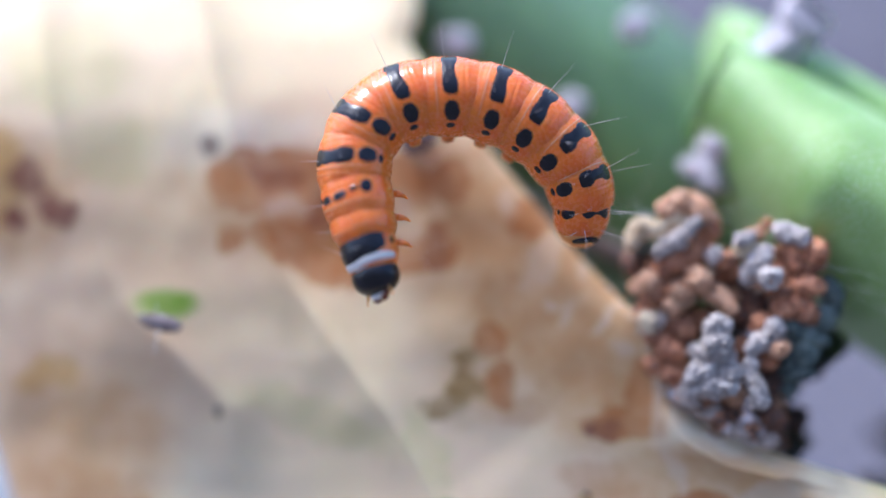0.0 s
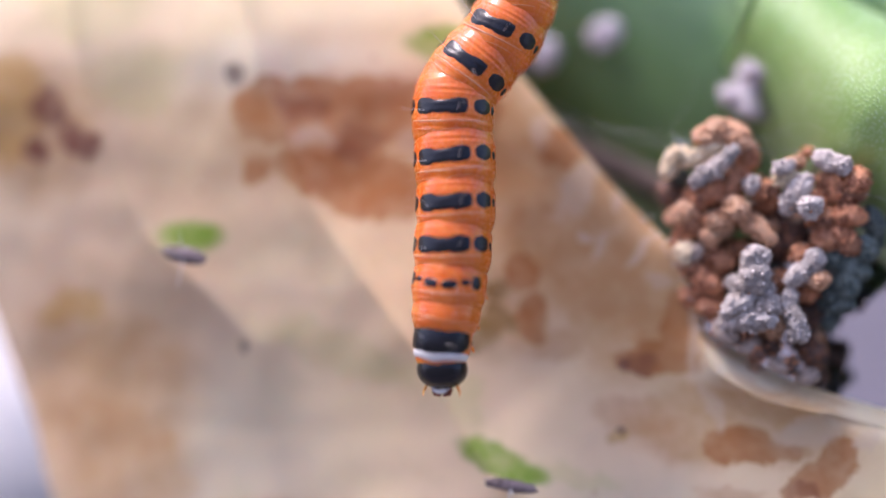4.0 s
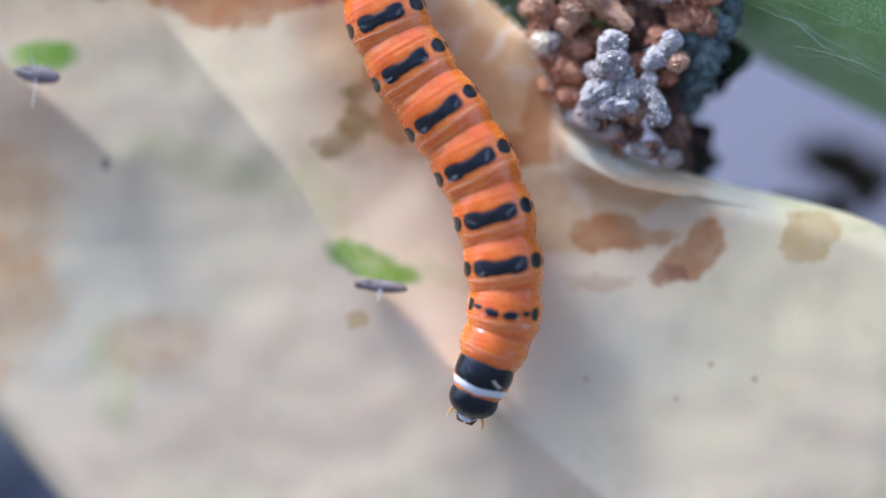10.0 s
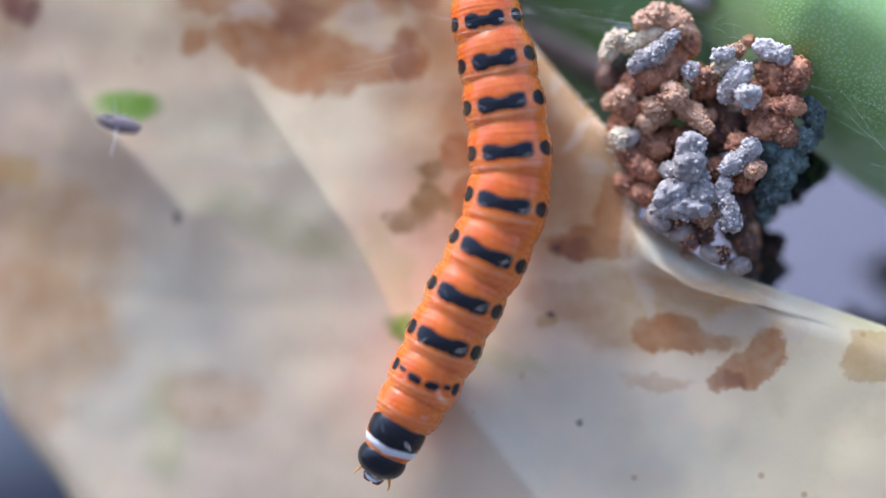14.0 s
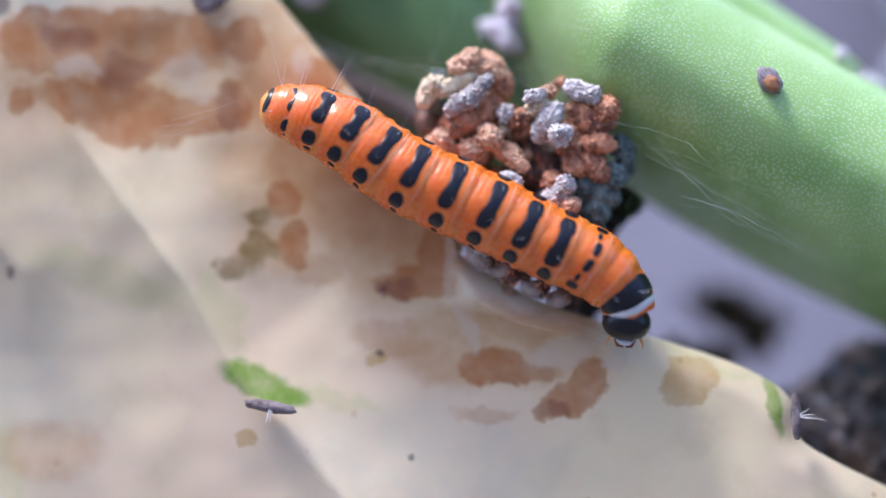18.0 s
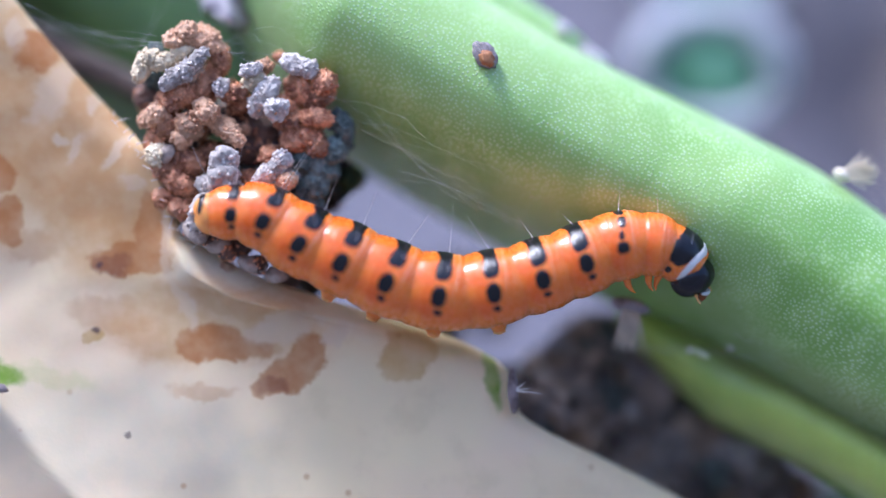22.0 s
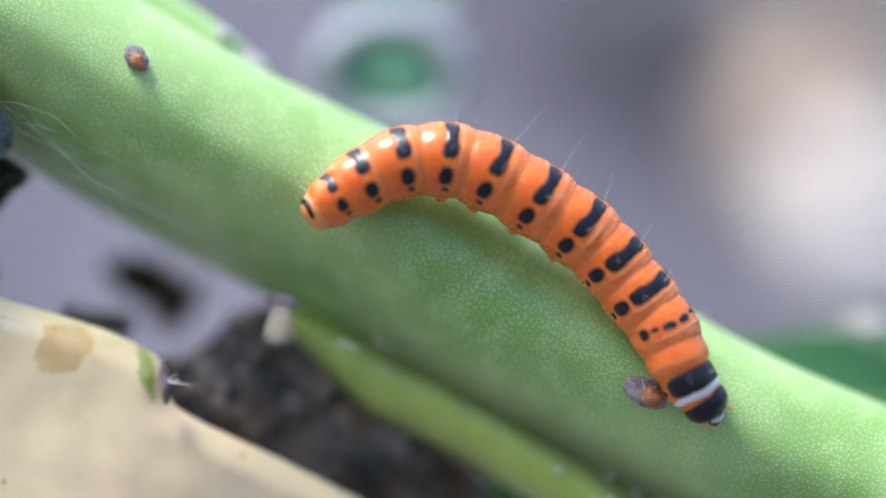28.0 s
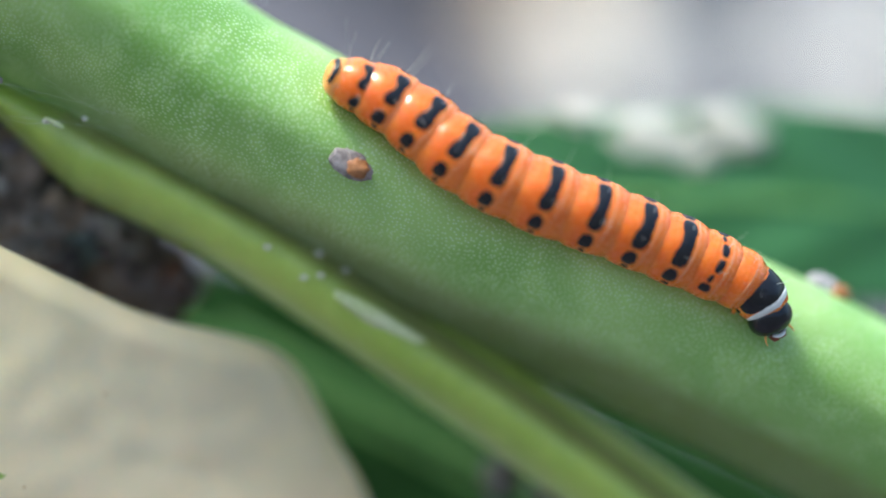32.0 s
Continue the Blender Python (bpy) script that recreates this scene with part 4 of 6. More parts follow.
def build_caterpillar():
    rng = random.Random(3)
    root = thing("caterpillar", (0, 92, 0), "orange caterpillar with black bars, a white collar and glossy black head", "caterpillar")
    hair_v, hair_f = tube([(0, 0, 0), (0, 0.05, 0.5), (0, 0.18, 1.0)], [0.013, 0.010, 0.004], 5)
    hair = mesh("bristle", hair_v, hair_f, HAIR)
    leg_v, leg_f = tube([(0, 0, 0.1), (0.04, 0, -0.28), (0.16, 0, -0.55), (0.32, 0, -0.72)], [0.2, 0.16, 0.09, 0.03], 10)
    leg = mesh("leg", leg_v, leg_f, ORANGE)
    pro_v, pro_f = tube([(0, 0, 0.3), (0, 0, -0.2), (0, 0, -0.55), (0, 0, -0.72)], [0.62, 0.52, 0.36, 0.26], 14)
    proleg = mesh("proleg", pro_v, pro_f, ORANGE)
    pad = mesh("proleg_pad", *tube([(0, 0, -0.62), (0, 0, -0.76), (0, 0, -0.82)], [0.27, 0.30, 0.16], 12), AMBER)
    parts = []
    for n, (kind, share, r) in enumerate(BODY):
        half = max(share, 0.05) * LENGTH / 2
        if kind == "head":
            verts, faces = [], []
            rows, cols = 22, 32
            for i in range(rows):
                a = math.pi * i / (rows - 1)
                for j in range(cols):
                    w = 2 * math.pi * j / cols
                    k = r * math.sin(a) ** 0.85
                    cleft = 1 - 0.05 * math.exp(-((w if w < math.pi else w - 2 * math.pi) / 0.16) ** 2) * math.sin(a)
                    verts.append((-half * 1.0 * math.cos(a) - 0.12, k * math.sin(w) * 1.02 * cleft, k * math.cos(w) * 0.96 * cleft))
            faces = grid_faces(rows, cols, True)
            ob = link_mesh("head", mesh("head", verts, faces, BLACK), root, "glossy black head capsule")
            lv, lf = tube([(half * 0.86, -0.42, 0.12), (half * 0.99, -0.2, 0.2), (half * 1.02, 0, 0.22), (half * 0.99, 0.2, 0.2), (half * 0.86, 0.42, 0.12)], [0.05, 0.11, 0.12, 0.11, 0.05], 10)
            link_mesh("upper_lip", mesh("upper_lip", lv, lf, WHITE), ob, "white upper lip")
            for side in (-1, 1):
                jv, jf = tube([(half * 0.8, side * 0.34, -0.1), (half * 1.12, side * 0.26, -0.06), (half * 1.22, side * 0.06, -0.06)], [0.2, 0.16, 0.05], 10)
                link_mesh("mandible", mesh("mandible", jv, jf, JAW), ob, "reddish brown mandible")
                av, af = tube([(half * 0.7, side * 0.72, 0), (half * 1.0, side * 0.85, 0.0), (half * 1.25, side * 0.86, 0.02)], [0.07, 0.05, 0.02], 8)
                link_mesh("antenna", mesh("antenna", av, af, AMBER), ob, "stubby pale antenna")
        else:
            skin = AMBER if kind == "anal_segment" else ORANGE
            ob = link_mesh(kind, segment_mesh(kind, r, half, skin), root)
            if kind == "collar_segment":
                link_mesh("collar", plate(kind, r * 0.985, half, 0, 128, 1.2 * half, 0.24, 0, 0.07, WHITE, "collar"), ob, "white collar band")
                link_mesh("shield", plate(kind, r * 1.0, half, 0, 84, 0.16 * half, 0.66, 0.0, 0.07, BLACK, "shield", 4.0), ob, "black neck shield")
                for side in (-1, 1):
                    link_mesh("lateral_spot", plate(kind, r, half, side * 98, 9, 0.2 * half, 0.16, 0, 0.05, BLACK, "lateral_spot"), ob)
            elif kind == "thorax_segment" and r < 1.56:
                pass
            elif kind == "thorax_segment":
                for side in (-1, 1):
                    link_mesh("dorsal_spot", plate(kind, r, half, side * 15, 13.5, 0.1, 0.23, 0, 0.05, BLACK, "dorsal_spot"), ob, "small black spot")
                    link_mesh("dorsal_spot", plate(kind, r, half, side * 40, 8.5, 0.0, 0.14, 0, 0.05, BLACK, "dorsal_spot"), ob, "small black spot")
                    link_mesh("lateral_spot", plate(kind, r, half, side * 60, 10, 0.0, 0.33, 0, 0.05, BLACK, "lateral_spot"), ob)
            elif kind == "anal_segment":
                link_mesh("anal_plate", plate(kind, r * 1.0, half, 0, 60, -0.42, 0.17, 0, 0.07, BLACK, "anal_plate"), ob, "black anal plate")
            else:
                big = min(1.0, r / 1.69)
                link_mesh("dorsal_bar", plate(kind, r, half, 0, 33 + 1.6 * n, 0.08, 0.45 * big, 0.38 - 0.02 * n, 0.045, BLACK, "dorsal_bar"), ob, "black dumbbell-shaped bar")
                for side in (-1, 1):
                    link_mesh("lateral_spot", plate(kind, r, half, side * 63, 15.5, 0.06, 0.40 * big, 0, 0.045, BLACK, "lateral_spot", 2.2), ob, "round black side spot")
                    link_mesh("lower_spot", plate(kind, r, half, side * 86, 5.0, 0.12, 0.22 * big, 0, 0.05, BLACK, "lower_spot", 2.0), ob, "small black spot")
            if kind in ("abdomen_segment", "thorax_segment"):
                # thin pale tubes put the glints of the skin folds into colour
                arc = [radians(a) for a in range(-78, 79, 4)]
                for at, wide in ((0.66, 0.030), (0.98, 0.012)):
                    points = []
                    for w in arc:
                        f = (at + 0.06 * noise.noise(Vector((w * 1.3, at * 7, 3 * r)))) * half + 0.08 - 0.20 * abs(math.sin(w))
                        k = 0.997 * body_radius(kind, r, f, half) * wrinkle(r, f, w) * (1 + 0.02 * math.sin(w) ** 2)
                        points.append((f, k * math.sin(w), k * math.cos(w)))
                    thick = [0.004 + wide * math.cos(w) * (0.6 + 0.9 * abs(noise.noise(Vector((w * 1.7, at * 5, r * 9))))) for w in arc]
                    link_mesh("fold", mesh("fold", *tube(points, thick, 6), GLINT), ob, "pale raised line painted for a glint across the skin")
            for w, s in ((-24, 0.25), (24, 0.25), (-42, 0.0), (42, 0.0))[:4 if n < 3 else 2]:
                size = rng.uniform(1.3, 2.4) * (1.35 if n < 3 else 1.0 if n < 8 else 0.6)
                k = body_radius(kind, r, s * half, half)
                b = link_mesh("bristle", hair, ob)
                b.matrix_basis = Matrix.LocRotScale(Vector((s * half, k * math.sin(radians(w)), k * math.cos(radians(w)))) * MM, Euler((-radians(w) * rng.uniform(0.85, 1.1), rng.uniform(-0.5, 0.3), 0)), Vector((1.0, 1.0, size if abs(w) < 30 else 0.7 * size)))
            legs = None
            if 4 <= n <= 7:
                legs = (proleg, 0.76, -1.08)
            elif kind in ("thorax_segment", "collar_segment"):
                legs = (leg, 0.62 * r, -0.72 * r)
            if legs:
                for side in (-1, 1):
                    q = link_mesh(legs[0].name, legs[0], ob)
                    q.matrix_basis = Matrix.LocRotScale(Vector((0, side * legs[1], legs[2])) * MM, Euler((side * 0.42, 0, 0)), None)
                    if legs[0] is proleg:
                        link_mesh("pad", pad, ob).matrix_basis = q.matrix_basis
        parts.append(ob)
    return root, parts


CATERPILLAR, SEGMENTS = build_caterpillar()
# the lens stays focused on the front of the caterpillar
cam.data.dof.focus_object = SEGMENTS[9]


# ---------------------------------------------------------------- areoles, on stem and joint
def hair_mesh(name, bend, material):
    v, f = tube([(0, 0, 0), (0.02, bend * 0.3, 0.35), (0.02, bend, 0.75), (0, bend * 1.7, 1.0)], [0.045, 0.038, 0.026, 0.006], 6)
    return mesh(name, v, f, material)


BRISTLE_SHAPES = [hair_mesh("bristle", b, WOOL) for b in (-0.12, 0.0, 0.1)]
SPINE_SHAPES = [hair_mesh("spine", b, HAIR) for b in (-0.08, 0.06)]


def areole(parent, at, size, turn, seed, cork=None, bud=None, fan=(), spines=()):
    """A corky oval on the skin with a bud, a fan of bristles (angle, spread, length, count) and single spines (angle, length)."""
    rng = random.Random(seed)
    m = Matrix.Translation(Vector(at) * MM) @ Matrix.Rotation(radians(-turn), 4, "Y")
    v, f = lump(rng, 0.16, 2.6, 3, (size[0], 0.32, size[1]))
    pad = link_mesh("areole", mesh("areole", v, f, cork or CORK), parent, "grey corky areole or small pale drop")
    pad.matrix_basis = m
    if bud:
        v, f = lump(rng, 0.35, 2.2, 3, (bud[2], bud[2] * 0.7, bud[2] * 0.8))
        link_mesh("bud", mesh("bud", v, f, BUD), pad, "brown bud").location = Vector((bud[0], -0.32, bud[1])) * MM
    for angle, spread, length, count in fan:
        for _ in range(count):
            w = radians(angle + rng.gauss(0, spread))
            b = link_mesh("bristle", rng.choice(BRISTLE_SHAPES), pad)
            out = m.inverted().to_3x3() @ Vector((math.cos(w), rng.uniform(-0.45, 0.15), math.sin(w)))
            q = out.to_track_quat("Z", "Y").to_matrix().to_4x4()
            side = Vector((rng.uniform(-0.35, 0.35) * size[0], -0.1, rng.uniform(-0.3, 0.3) * size[1])) * MM
            k = length * rng.uniform(0.8, 1.15)
            b.matrix_basis = Matrix.Translation(side) @ q @ Matrix.Diagonal((0.85, 0.85, k, 1.0))
    for angle, length in spines:
        w = radians(angle)
        b = link_mesh("spine", rng.choice(SPINE_SHAPES), pad)
        out = m.inverted().to_3x3() @ Vector((math.cos(w), -0.35, math.sin(w)))
        b.matrix_basis = Matrix.Translation(Vector((0, -0.2, 0)) * MM) @ out.to_track_quat("Z", "Y").to_matrix().to_4x4() @ Matrix.Diagonal((0.8, 0.8, length, 1.0))
    return pad


areole(STEM, (1.9, 94.45, 9.2), (0.75, 0.5), -50, 11, bud=(0.2, -0.05, 0.42), spines=((120, 0.9), (150, 0.8)))
areole(STEM, (26.7, 92.2, -7.1), (1.2, 0.68), -28, 12, bud=(0.32, -0.06, 0.55), spines=((115, 1.0), (30, 0.7)))
areole(STEM, (51.6, 93.2, -13.6), (1.1, 0.6), -35, 13, cork=SPECKLED, bud=(0.75, 0.25, 0.5))
areole(STEM, (19.2, 96.6, 3.6), (0.45, 0.3), -30, 14, cork=WOOL, fan=((10, 17, 1.5, 110),))
areole(STEM, (9.0, 96.6, -2.7), (0.95, 0.36), -15, 15, fan=((-97, 8, 2.1, 70),))
areole(STEM, (7.4, 100.0, 9.6), (0.9, 0.5), -30, 16, cork=SPECKLED)
areole(STEM, (5.9, 99.8, 11.0), (0.4, 0.4), -30, 17, cork=SPECKLED)
# this pale bump and the small ones of the next loop stand for drops
areole(STEM, (13.9, 97.4, -4.8), (0.16, 0.14), 0, 18, cork=HAIR)
for k, (x, y, z) in enumerate(((22.94, 96.4, -11.31), (25.63, 96.95, -11.71), (24.78, 96.15, -12.87), (25.63, 96.15, -12.76), (27.01, 96.9, -12.58), (12.0, 97.6, -4.9))):
    areole(STEM, (x, y, z), (0.2, 0.14), 0, 30 + k, cork=HAIR)
for k, (x, z) in enumerate(((-23.7, 19.0), (-14.4, 19.8), (-17.8, 15.6), (-20.9, 14.6))):
    areole(SHADED, (x, 100.9, z), (0.95, 0.8), 20 * k, 40 + k, cork=SPECKLED)
line = along([(-11.0, 98.0, 11.4), (-9.9, 98.0, 13.9), (-8.6, 98.0, 16.5), (-7.1, 98.0, 18.5), (-5.5, 98.0, 20.5)], 90)
verts, faces = tube(line, [1.15 + 0.5 * noise.noise(Vector((k * 0.13, 1.0, 0.0))) for k in range(90)], 20)
verts = [tuple(Vector(v) + 0.5 * noise.noise_vector(Vector(v) * 0.55) + 0.3 * noise.noise_vector(Vector(v) * 1.9) + Vector((0, 1.6, 0))) for v in verts]
link_mesh("seam", mesh("seam", verts, faces, SPECKLED), SHADED, "grey corky seam between two joints")
areole(JOINT, (-37.2, 93.0, 4.3), (1.1, 0.42), -12, 21, cork=LILAC, spines=((100, 1.2), (-95, 1.7), (170, 0.9), (60, 0.7)))
areole(JOINT, (-21.7, 93.6, -6.35), (1.25, 0.3), -9, 22, cork=LILAC, spines=((-100, 0.8), (-80, 0.7), (-60, 0.5)))
areole(JOINT, (3.25, 95.4, -6.7), (0.26, 1.15), 4, 23, cork=LILAC, spines=((-2, 1.5), (15, 0.9), (28, 0.8), (-15, 0.7)))
areole(JOINT, (-25.0, 95.3, 13.5), (0.95, 0.75), 30, 24, cork=LILAC, spines=((140, 0.8), (80, 0.7), (30, 0.6), (-60, 0.6), (-110, 0.5)))


# ---------------------------------------------------------------- scaly bits, twigs and litter round the frass
def twig(name, points, radii, material, label):
    line = along(points, 40)
    r = np.interp(np.linspace(0, 1, 40), np.linspace(0, 1, len(radii)), radii)
    r = [max(0.05, k * (1 + 0.25 * noise.noise(Vector((i * 0.35, k, 1))))) for i, k in enumerate(r)]
    v, f = tube(line, r, 10)
    ob = link_mesh(name, mesh(name, v, f, material))
    return tagged(ob, label, "twig", "twigs behind the rim")


rng = random.Random(12)
for k in range(9):
    lift, deep = rng.uniform(-1.1, 1.0), rng.uniform(0, 2.5)
    line = [(-25 + rng.uniform(-1, 1), 101.5 + deep, 13.2 + lift), (-19, 100.6 + deep, 9.9 + lift * rng.uniform(0.3, 1.2)), (-14.5, 100.2 + deep, 7.9 + lift * rng.uniform(0.0, 1.2)), (-9.5 + rng.uniform(-2, 1), 100 + deep, 6.8 + lift)]
    thick = rng.uniform(0.12, 0.42)
    twig("twig", line, [thick, thick * 1.1, thick, thick * 0.4], BARK if k % 3 else FLAKE, "thin dark brown twig behind the joint's rim")


def flakes():
    rng = random.Random(21)
    for k, (x, y, z, a, b, turn) in enumerate(((-11.9, 94.6, 0.9, 0.75, 0.45, -40), (-10.7, 94.9, 0.3, 0.6, 0.4, 20), (-13.2, 94.8, 4.6, 0.5, 0.3, 60), (-9.2, 95.0, -0.7, 0.7, 0.35, -20), (-8.1, 95.2, -1.2, 0.6, 0.4, 10))):
        n, verts = 9, []
        for i in range(n):
            for j in range(n):
                u, w = 2 * i / (n - 1) - 1, 2 * j / (n - 1) - 1
                s = math.sqrt(max(0, 1 - 0.5 * w * w))
                verts.append((a * u * s, 0.25 * (u * u + 0.6 * w * w) + 0.08 * noise.noise(Vector((u, w, k))), b * w * math.sqrt(max(0, 1 - 0.5 * u * u))))
        ob = link_mesh("skin_flake", mesh("skin_flake", verts, grid_faces(n, n), FLAKE))
        ob.matrix_basis = BASE @ Matrix.Translation(Vector((x, y, z)) * MM) @ Matrix.Rotation(radians(-turn), 4, "Y") @ Matrix.Rotation(rng.uniform(-0.5, 0.5), 4, "Z")
        ob.modifiers.new("thickness", "SOLIDIFY").thickness = 0.00006
        tagged(ob, "curled dry brown flake of cactus skin", "flake", "dry flakes on the rim")


flakes()


def litter(name, spots, count, sizes, tints, seed, label):
    """A heap of crumbs round spots (x, y, z, spread); one mesh, one material slot for each tint."""
    rng = random.Random(seed)
    shapes = [lump(rng, 0.32, 1.8, 3, (1 + 0.5 * (k % 2), 1, 1)) for k in range(5)]
    verts, faces, slots = [], [], []
    for _ in range(count):
        x, y, z, spread = rng.choice(spots)
        w, r = rng.random() * 6.283, spread * math.sqrt(rng.random())
        q = Euler((rng.random() * 6, rng.random() * 6, rng.random() * 6)).to_matrix()
        s, t = rng.uniform(*sizes), rng.randrange(len(tints))
        n = len(verts)
        vs, fs = shapes[rng.randrange(5)]
        verts += [tuple(q @ (Vector(v) * s) + Vector((x + r * math.cos(w), y + rng.uniform(-1, 1.2), z + 0.8 * r * math.sin(w)))) for v in vs]
        faces += [tuple(i + n for i in f) for f in fs]
        slots += [t] * len(fs)
    me = mesh(name, verts, faces, tints[0])
    for m in tints[1:]:
        me.materials.append(m)
    me.polygons.foreach_set("material_index", slots)
    return tagged(link_mesh(name, me), label, "litter", kind="stuff")


HEAP = [(4.6, 99.5, -8.0, 1.3), (6.0, 100.5, -7.4, 1.6), (7.4, 101.5, -5.4, 1.5), (9.0, 101.5, -6.8, 1.9), (10.4, 102, -9.0, 2.2), (12.8, 102, -10.2, 2.2), (14.8, 103, -12.0, 2.0), (8.0, 101.5, -10.0, 2.2), (17.0, 103.5, -13.6, 1.6), (12.0, 103, -13.0, 2.4)]
HEAP = [(5 + 1.015 * (x - 5), y + 1.8, 1.015 * z, r) for x, y, z, r in HEAP]
litter("litter", HEAP, 240, (0.4, 1.6), [PELLETS[4], DUST, BARK, TAWNY, CORK, DUST, FLAKE, BARK, TAWNY], 5, "grey and dark brown crumbs below the stem")
litter("litter", [(0.2, 111, -1.5, 1.1), (1.2, 111, -2.0, 1.2), (2.2, 111.5, -2.7, 1.2), (3.1, 111.5, -2.6, 0.9), (2.7, 111, -3.8, 0.8), (-1.1, 104, -4.1, 0.7), (-2.2, 104, -4.0, 0.4), (0.2, 104.5, -4.3, 0.4)], 120, (0.25, 0.6), [TAWNY, MOSSY, TAWNY, BUDDARK], 6, "dark mossy crumbs hanging behind the rim")
litter("litter", [(39.5, 101.5, -25.2, 1.0), (42.6, 101.5, -25.6, 1.3), (19.0, 103, -13.5, 0.5), (36.5, 103, -24.8, 0.6)], 60, (0.35, 0.8), [DUST, PELLETS[0], CORK], 8, "pale crumbs caught on the lower rib")


litter("litter", [(-7.4, 98.5, 1.6, 0.9), (-7.0, 98.8, 0.0, 0.9), (-6.8, 99.5, -1.6, 0.8), (-7.0, 100, -3.4, 0.9), (-5.6, 98.5, 3.4, 0.9), (-7.2, 101, -6, 1.0)], 110, (0.3, 0.65), [BUDDARK, PELLETS[4], BARK, MOSSY, PELLETS[4]], 9, "dark mossy crumbs hanging below the frass")


def frayed_rim():
    """Torn pale fibres along the joint's rim beside the frass."""
    rng = random.Random(9)
    line = along([(-15.97, 95.3, 6.42), (-14.49, 95.3, 4.40), (-13.54, 95.3, 2.51), (-13.14, 95.3, 1.17), (-12.06, 95.3, 0.09)], 60)
    for k in range(34):
        at = Vector(line[rng.randrange(60)]) + Vector((rng.gauss(0, 0.12), rng.uniform(-0.3, 0.3), rng.gauss(0, 0.12)))
        way = Vector((rng.uniform(0.0, 1.0), rng.uniform(-0.7, 0.2), rng.uniform(-0.4, 1.0)))
        b = link_mesh("fibre", rng.choice(SPINE_SHAPES), JOINT)
        b.matrix_basis = Matrix.Translation(at * MM) @ way.to_track_quat("Z", "Y").to_matrix().to_4x4() @ Matrix.Diagonal((0.5, 0.5, rng.uniform(0.25, 0.7), 1.0))


frayed_rim()


# ---------------------------------------------------------------- silk
def silk():
    rng = random.Random(4)
    web = thing("silk_web", (0, 94, 4), "fine white silk threads over frass and stem", "silk")
    runs = [[(-20.5, 96, 10.9), (-17.5, 96, 10.3), (-14.6, 95, 9.9), (-12.6, 94.6, 9.9)], [(-20.2, 96, 11.2), (-17, 96, 10.6), (-13.8, 95, 9.4)], [(-20.0, 97, 10.4), (-16, 96, 9.9), (-13.6, 95, 9.6)],
            [(-10.4, 94.5, 9.6), (-9.3, 94.6, 9.7), (-8.6, 94.7, 9.2), (-9.1, 94.7, 8.8)], [(-10.3, 94.5, 9.5), (-8.3, 94.6, 9.4), (-6, 94.6, 8.9)], [(-10.2, 94.6, 9.3), (-8.2, 94.8, 8.9), (-6.4, 94.6, 9.2)],
            [(-5.2, 94.6, 7.3), (-3.3, 94.5, 6.6), (-1.7, 94.4, 5.4)], [(-5.0, 94.6, 7.0), (-2.2, 94.5, 5.7), (2.0, 95, 4.0), (4.5, 95.6, 2.9)], [(-4.0, 94.8, 5.7), (-0.6, 95.2, 3.8), (3.1, 96.6, 1.6)],
            [(-2.3, 95, 4.1), (1.0, 95.6, 2.9), (5.8, 97, 0.5)], [(-3.6, 94.8, 6.4), (0.4, 95.4, 3.0), (4.7, 96.8, 0.6)], [(9.2, 96.4, -4.6), (14, 96.6, -4.9), (17, 96.8, -5.4)],
            [(9.3, 96.2, -3.2), (14, 96.4, -4.3), (21.2, 96.8, -7.0)], [(10.7, 96.2, -3.2), (16.6, 96.4, -5.4), (22.5, 97, -7.4)], [(-13.2, 96, 13), (-13.8, 96, 11.2), (-14.4, 95.5, 10.0)],
            [(19.8, 97, 2.9), (21.6, 97, 1.6), (23.4, 97, 1.2)], [(-34.8, 93.6, 3.2), (-31, 93.6, 3.0), (-28.8, 93.4, 3.1)], [(-27.0, 93.6, 7.6), (-25.0, 93.6, 7.8), (-23.5, 93.6, 7.7)], [(-27.3, 93.6, 6.6), (-25, 93.6, 6.9), (-24, 93.6, 6.6)],
            [(-27.5, 93.8, 12.2), (-25.4, 93.8, 12.4), (-24.0, 94, 12.2)]]
    for n, run in enumerate(runs):
        for k in range(2):
            shift = [tuple(c + rng.gauss(0, 0.34) for c in p) for p in run]
            wild = Vector((rng.random() * 50, rng.random() * 50, 0))
            path = [tuple(Vector(p) + 0.16 * noise.noise_vector(Vector(p) * 0.7 + wild) + 0.04 * noise.noise_vector(Vector(p) * 3.0 + wild)) for p in along(shift, 40)]
            v, f = tube(path, [rng.uniform(0.002, 0.005)] * 40, 5)
            link_mesh("thread", mesh("thread", v, f, SILK), web)


silk()


# ---------------------------------------------------------------- leaves and pads behind
def stalk(root, at, radius, material):
    """A stalk from a place (mm) straight down into the soil."""
    drop = (BASE @ (Vector(at) * MM)).z / MM + 6.0
    down = BASE.to_3x3().inverted() @ Vector((0, 0, -1))
    points = [tuple(Vector(at) + down * drop * k + Vector((2.0 * math.sin(3 * k), 0, 0))) for k in np.linspace(0, 1, 12)]
    v, f = tube(points, [radius * (1 + 0.3 * k) for k in np.linspace(0, 1, 12)], 10)
    link_mesh("stalk", mesh("stalk", v, f, material), root)


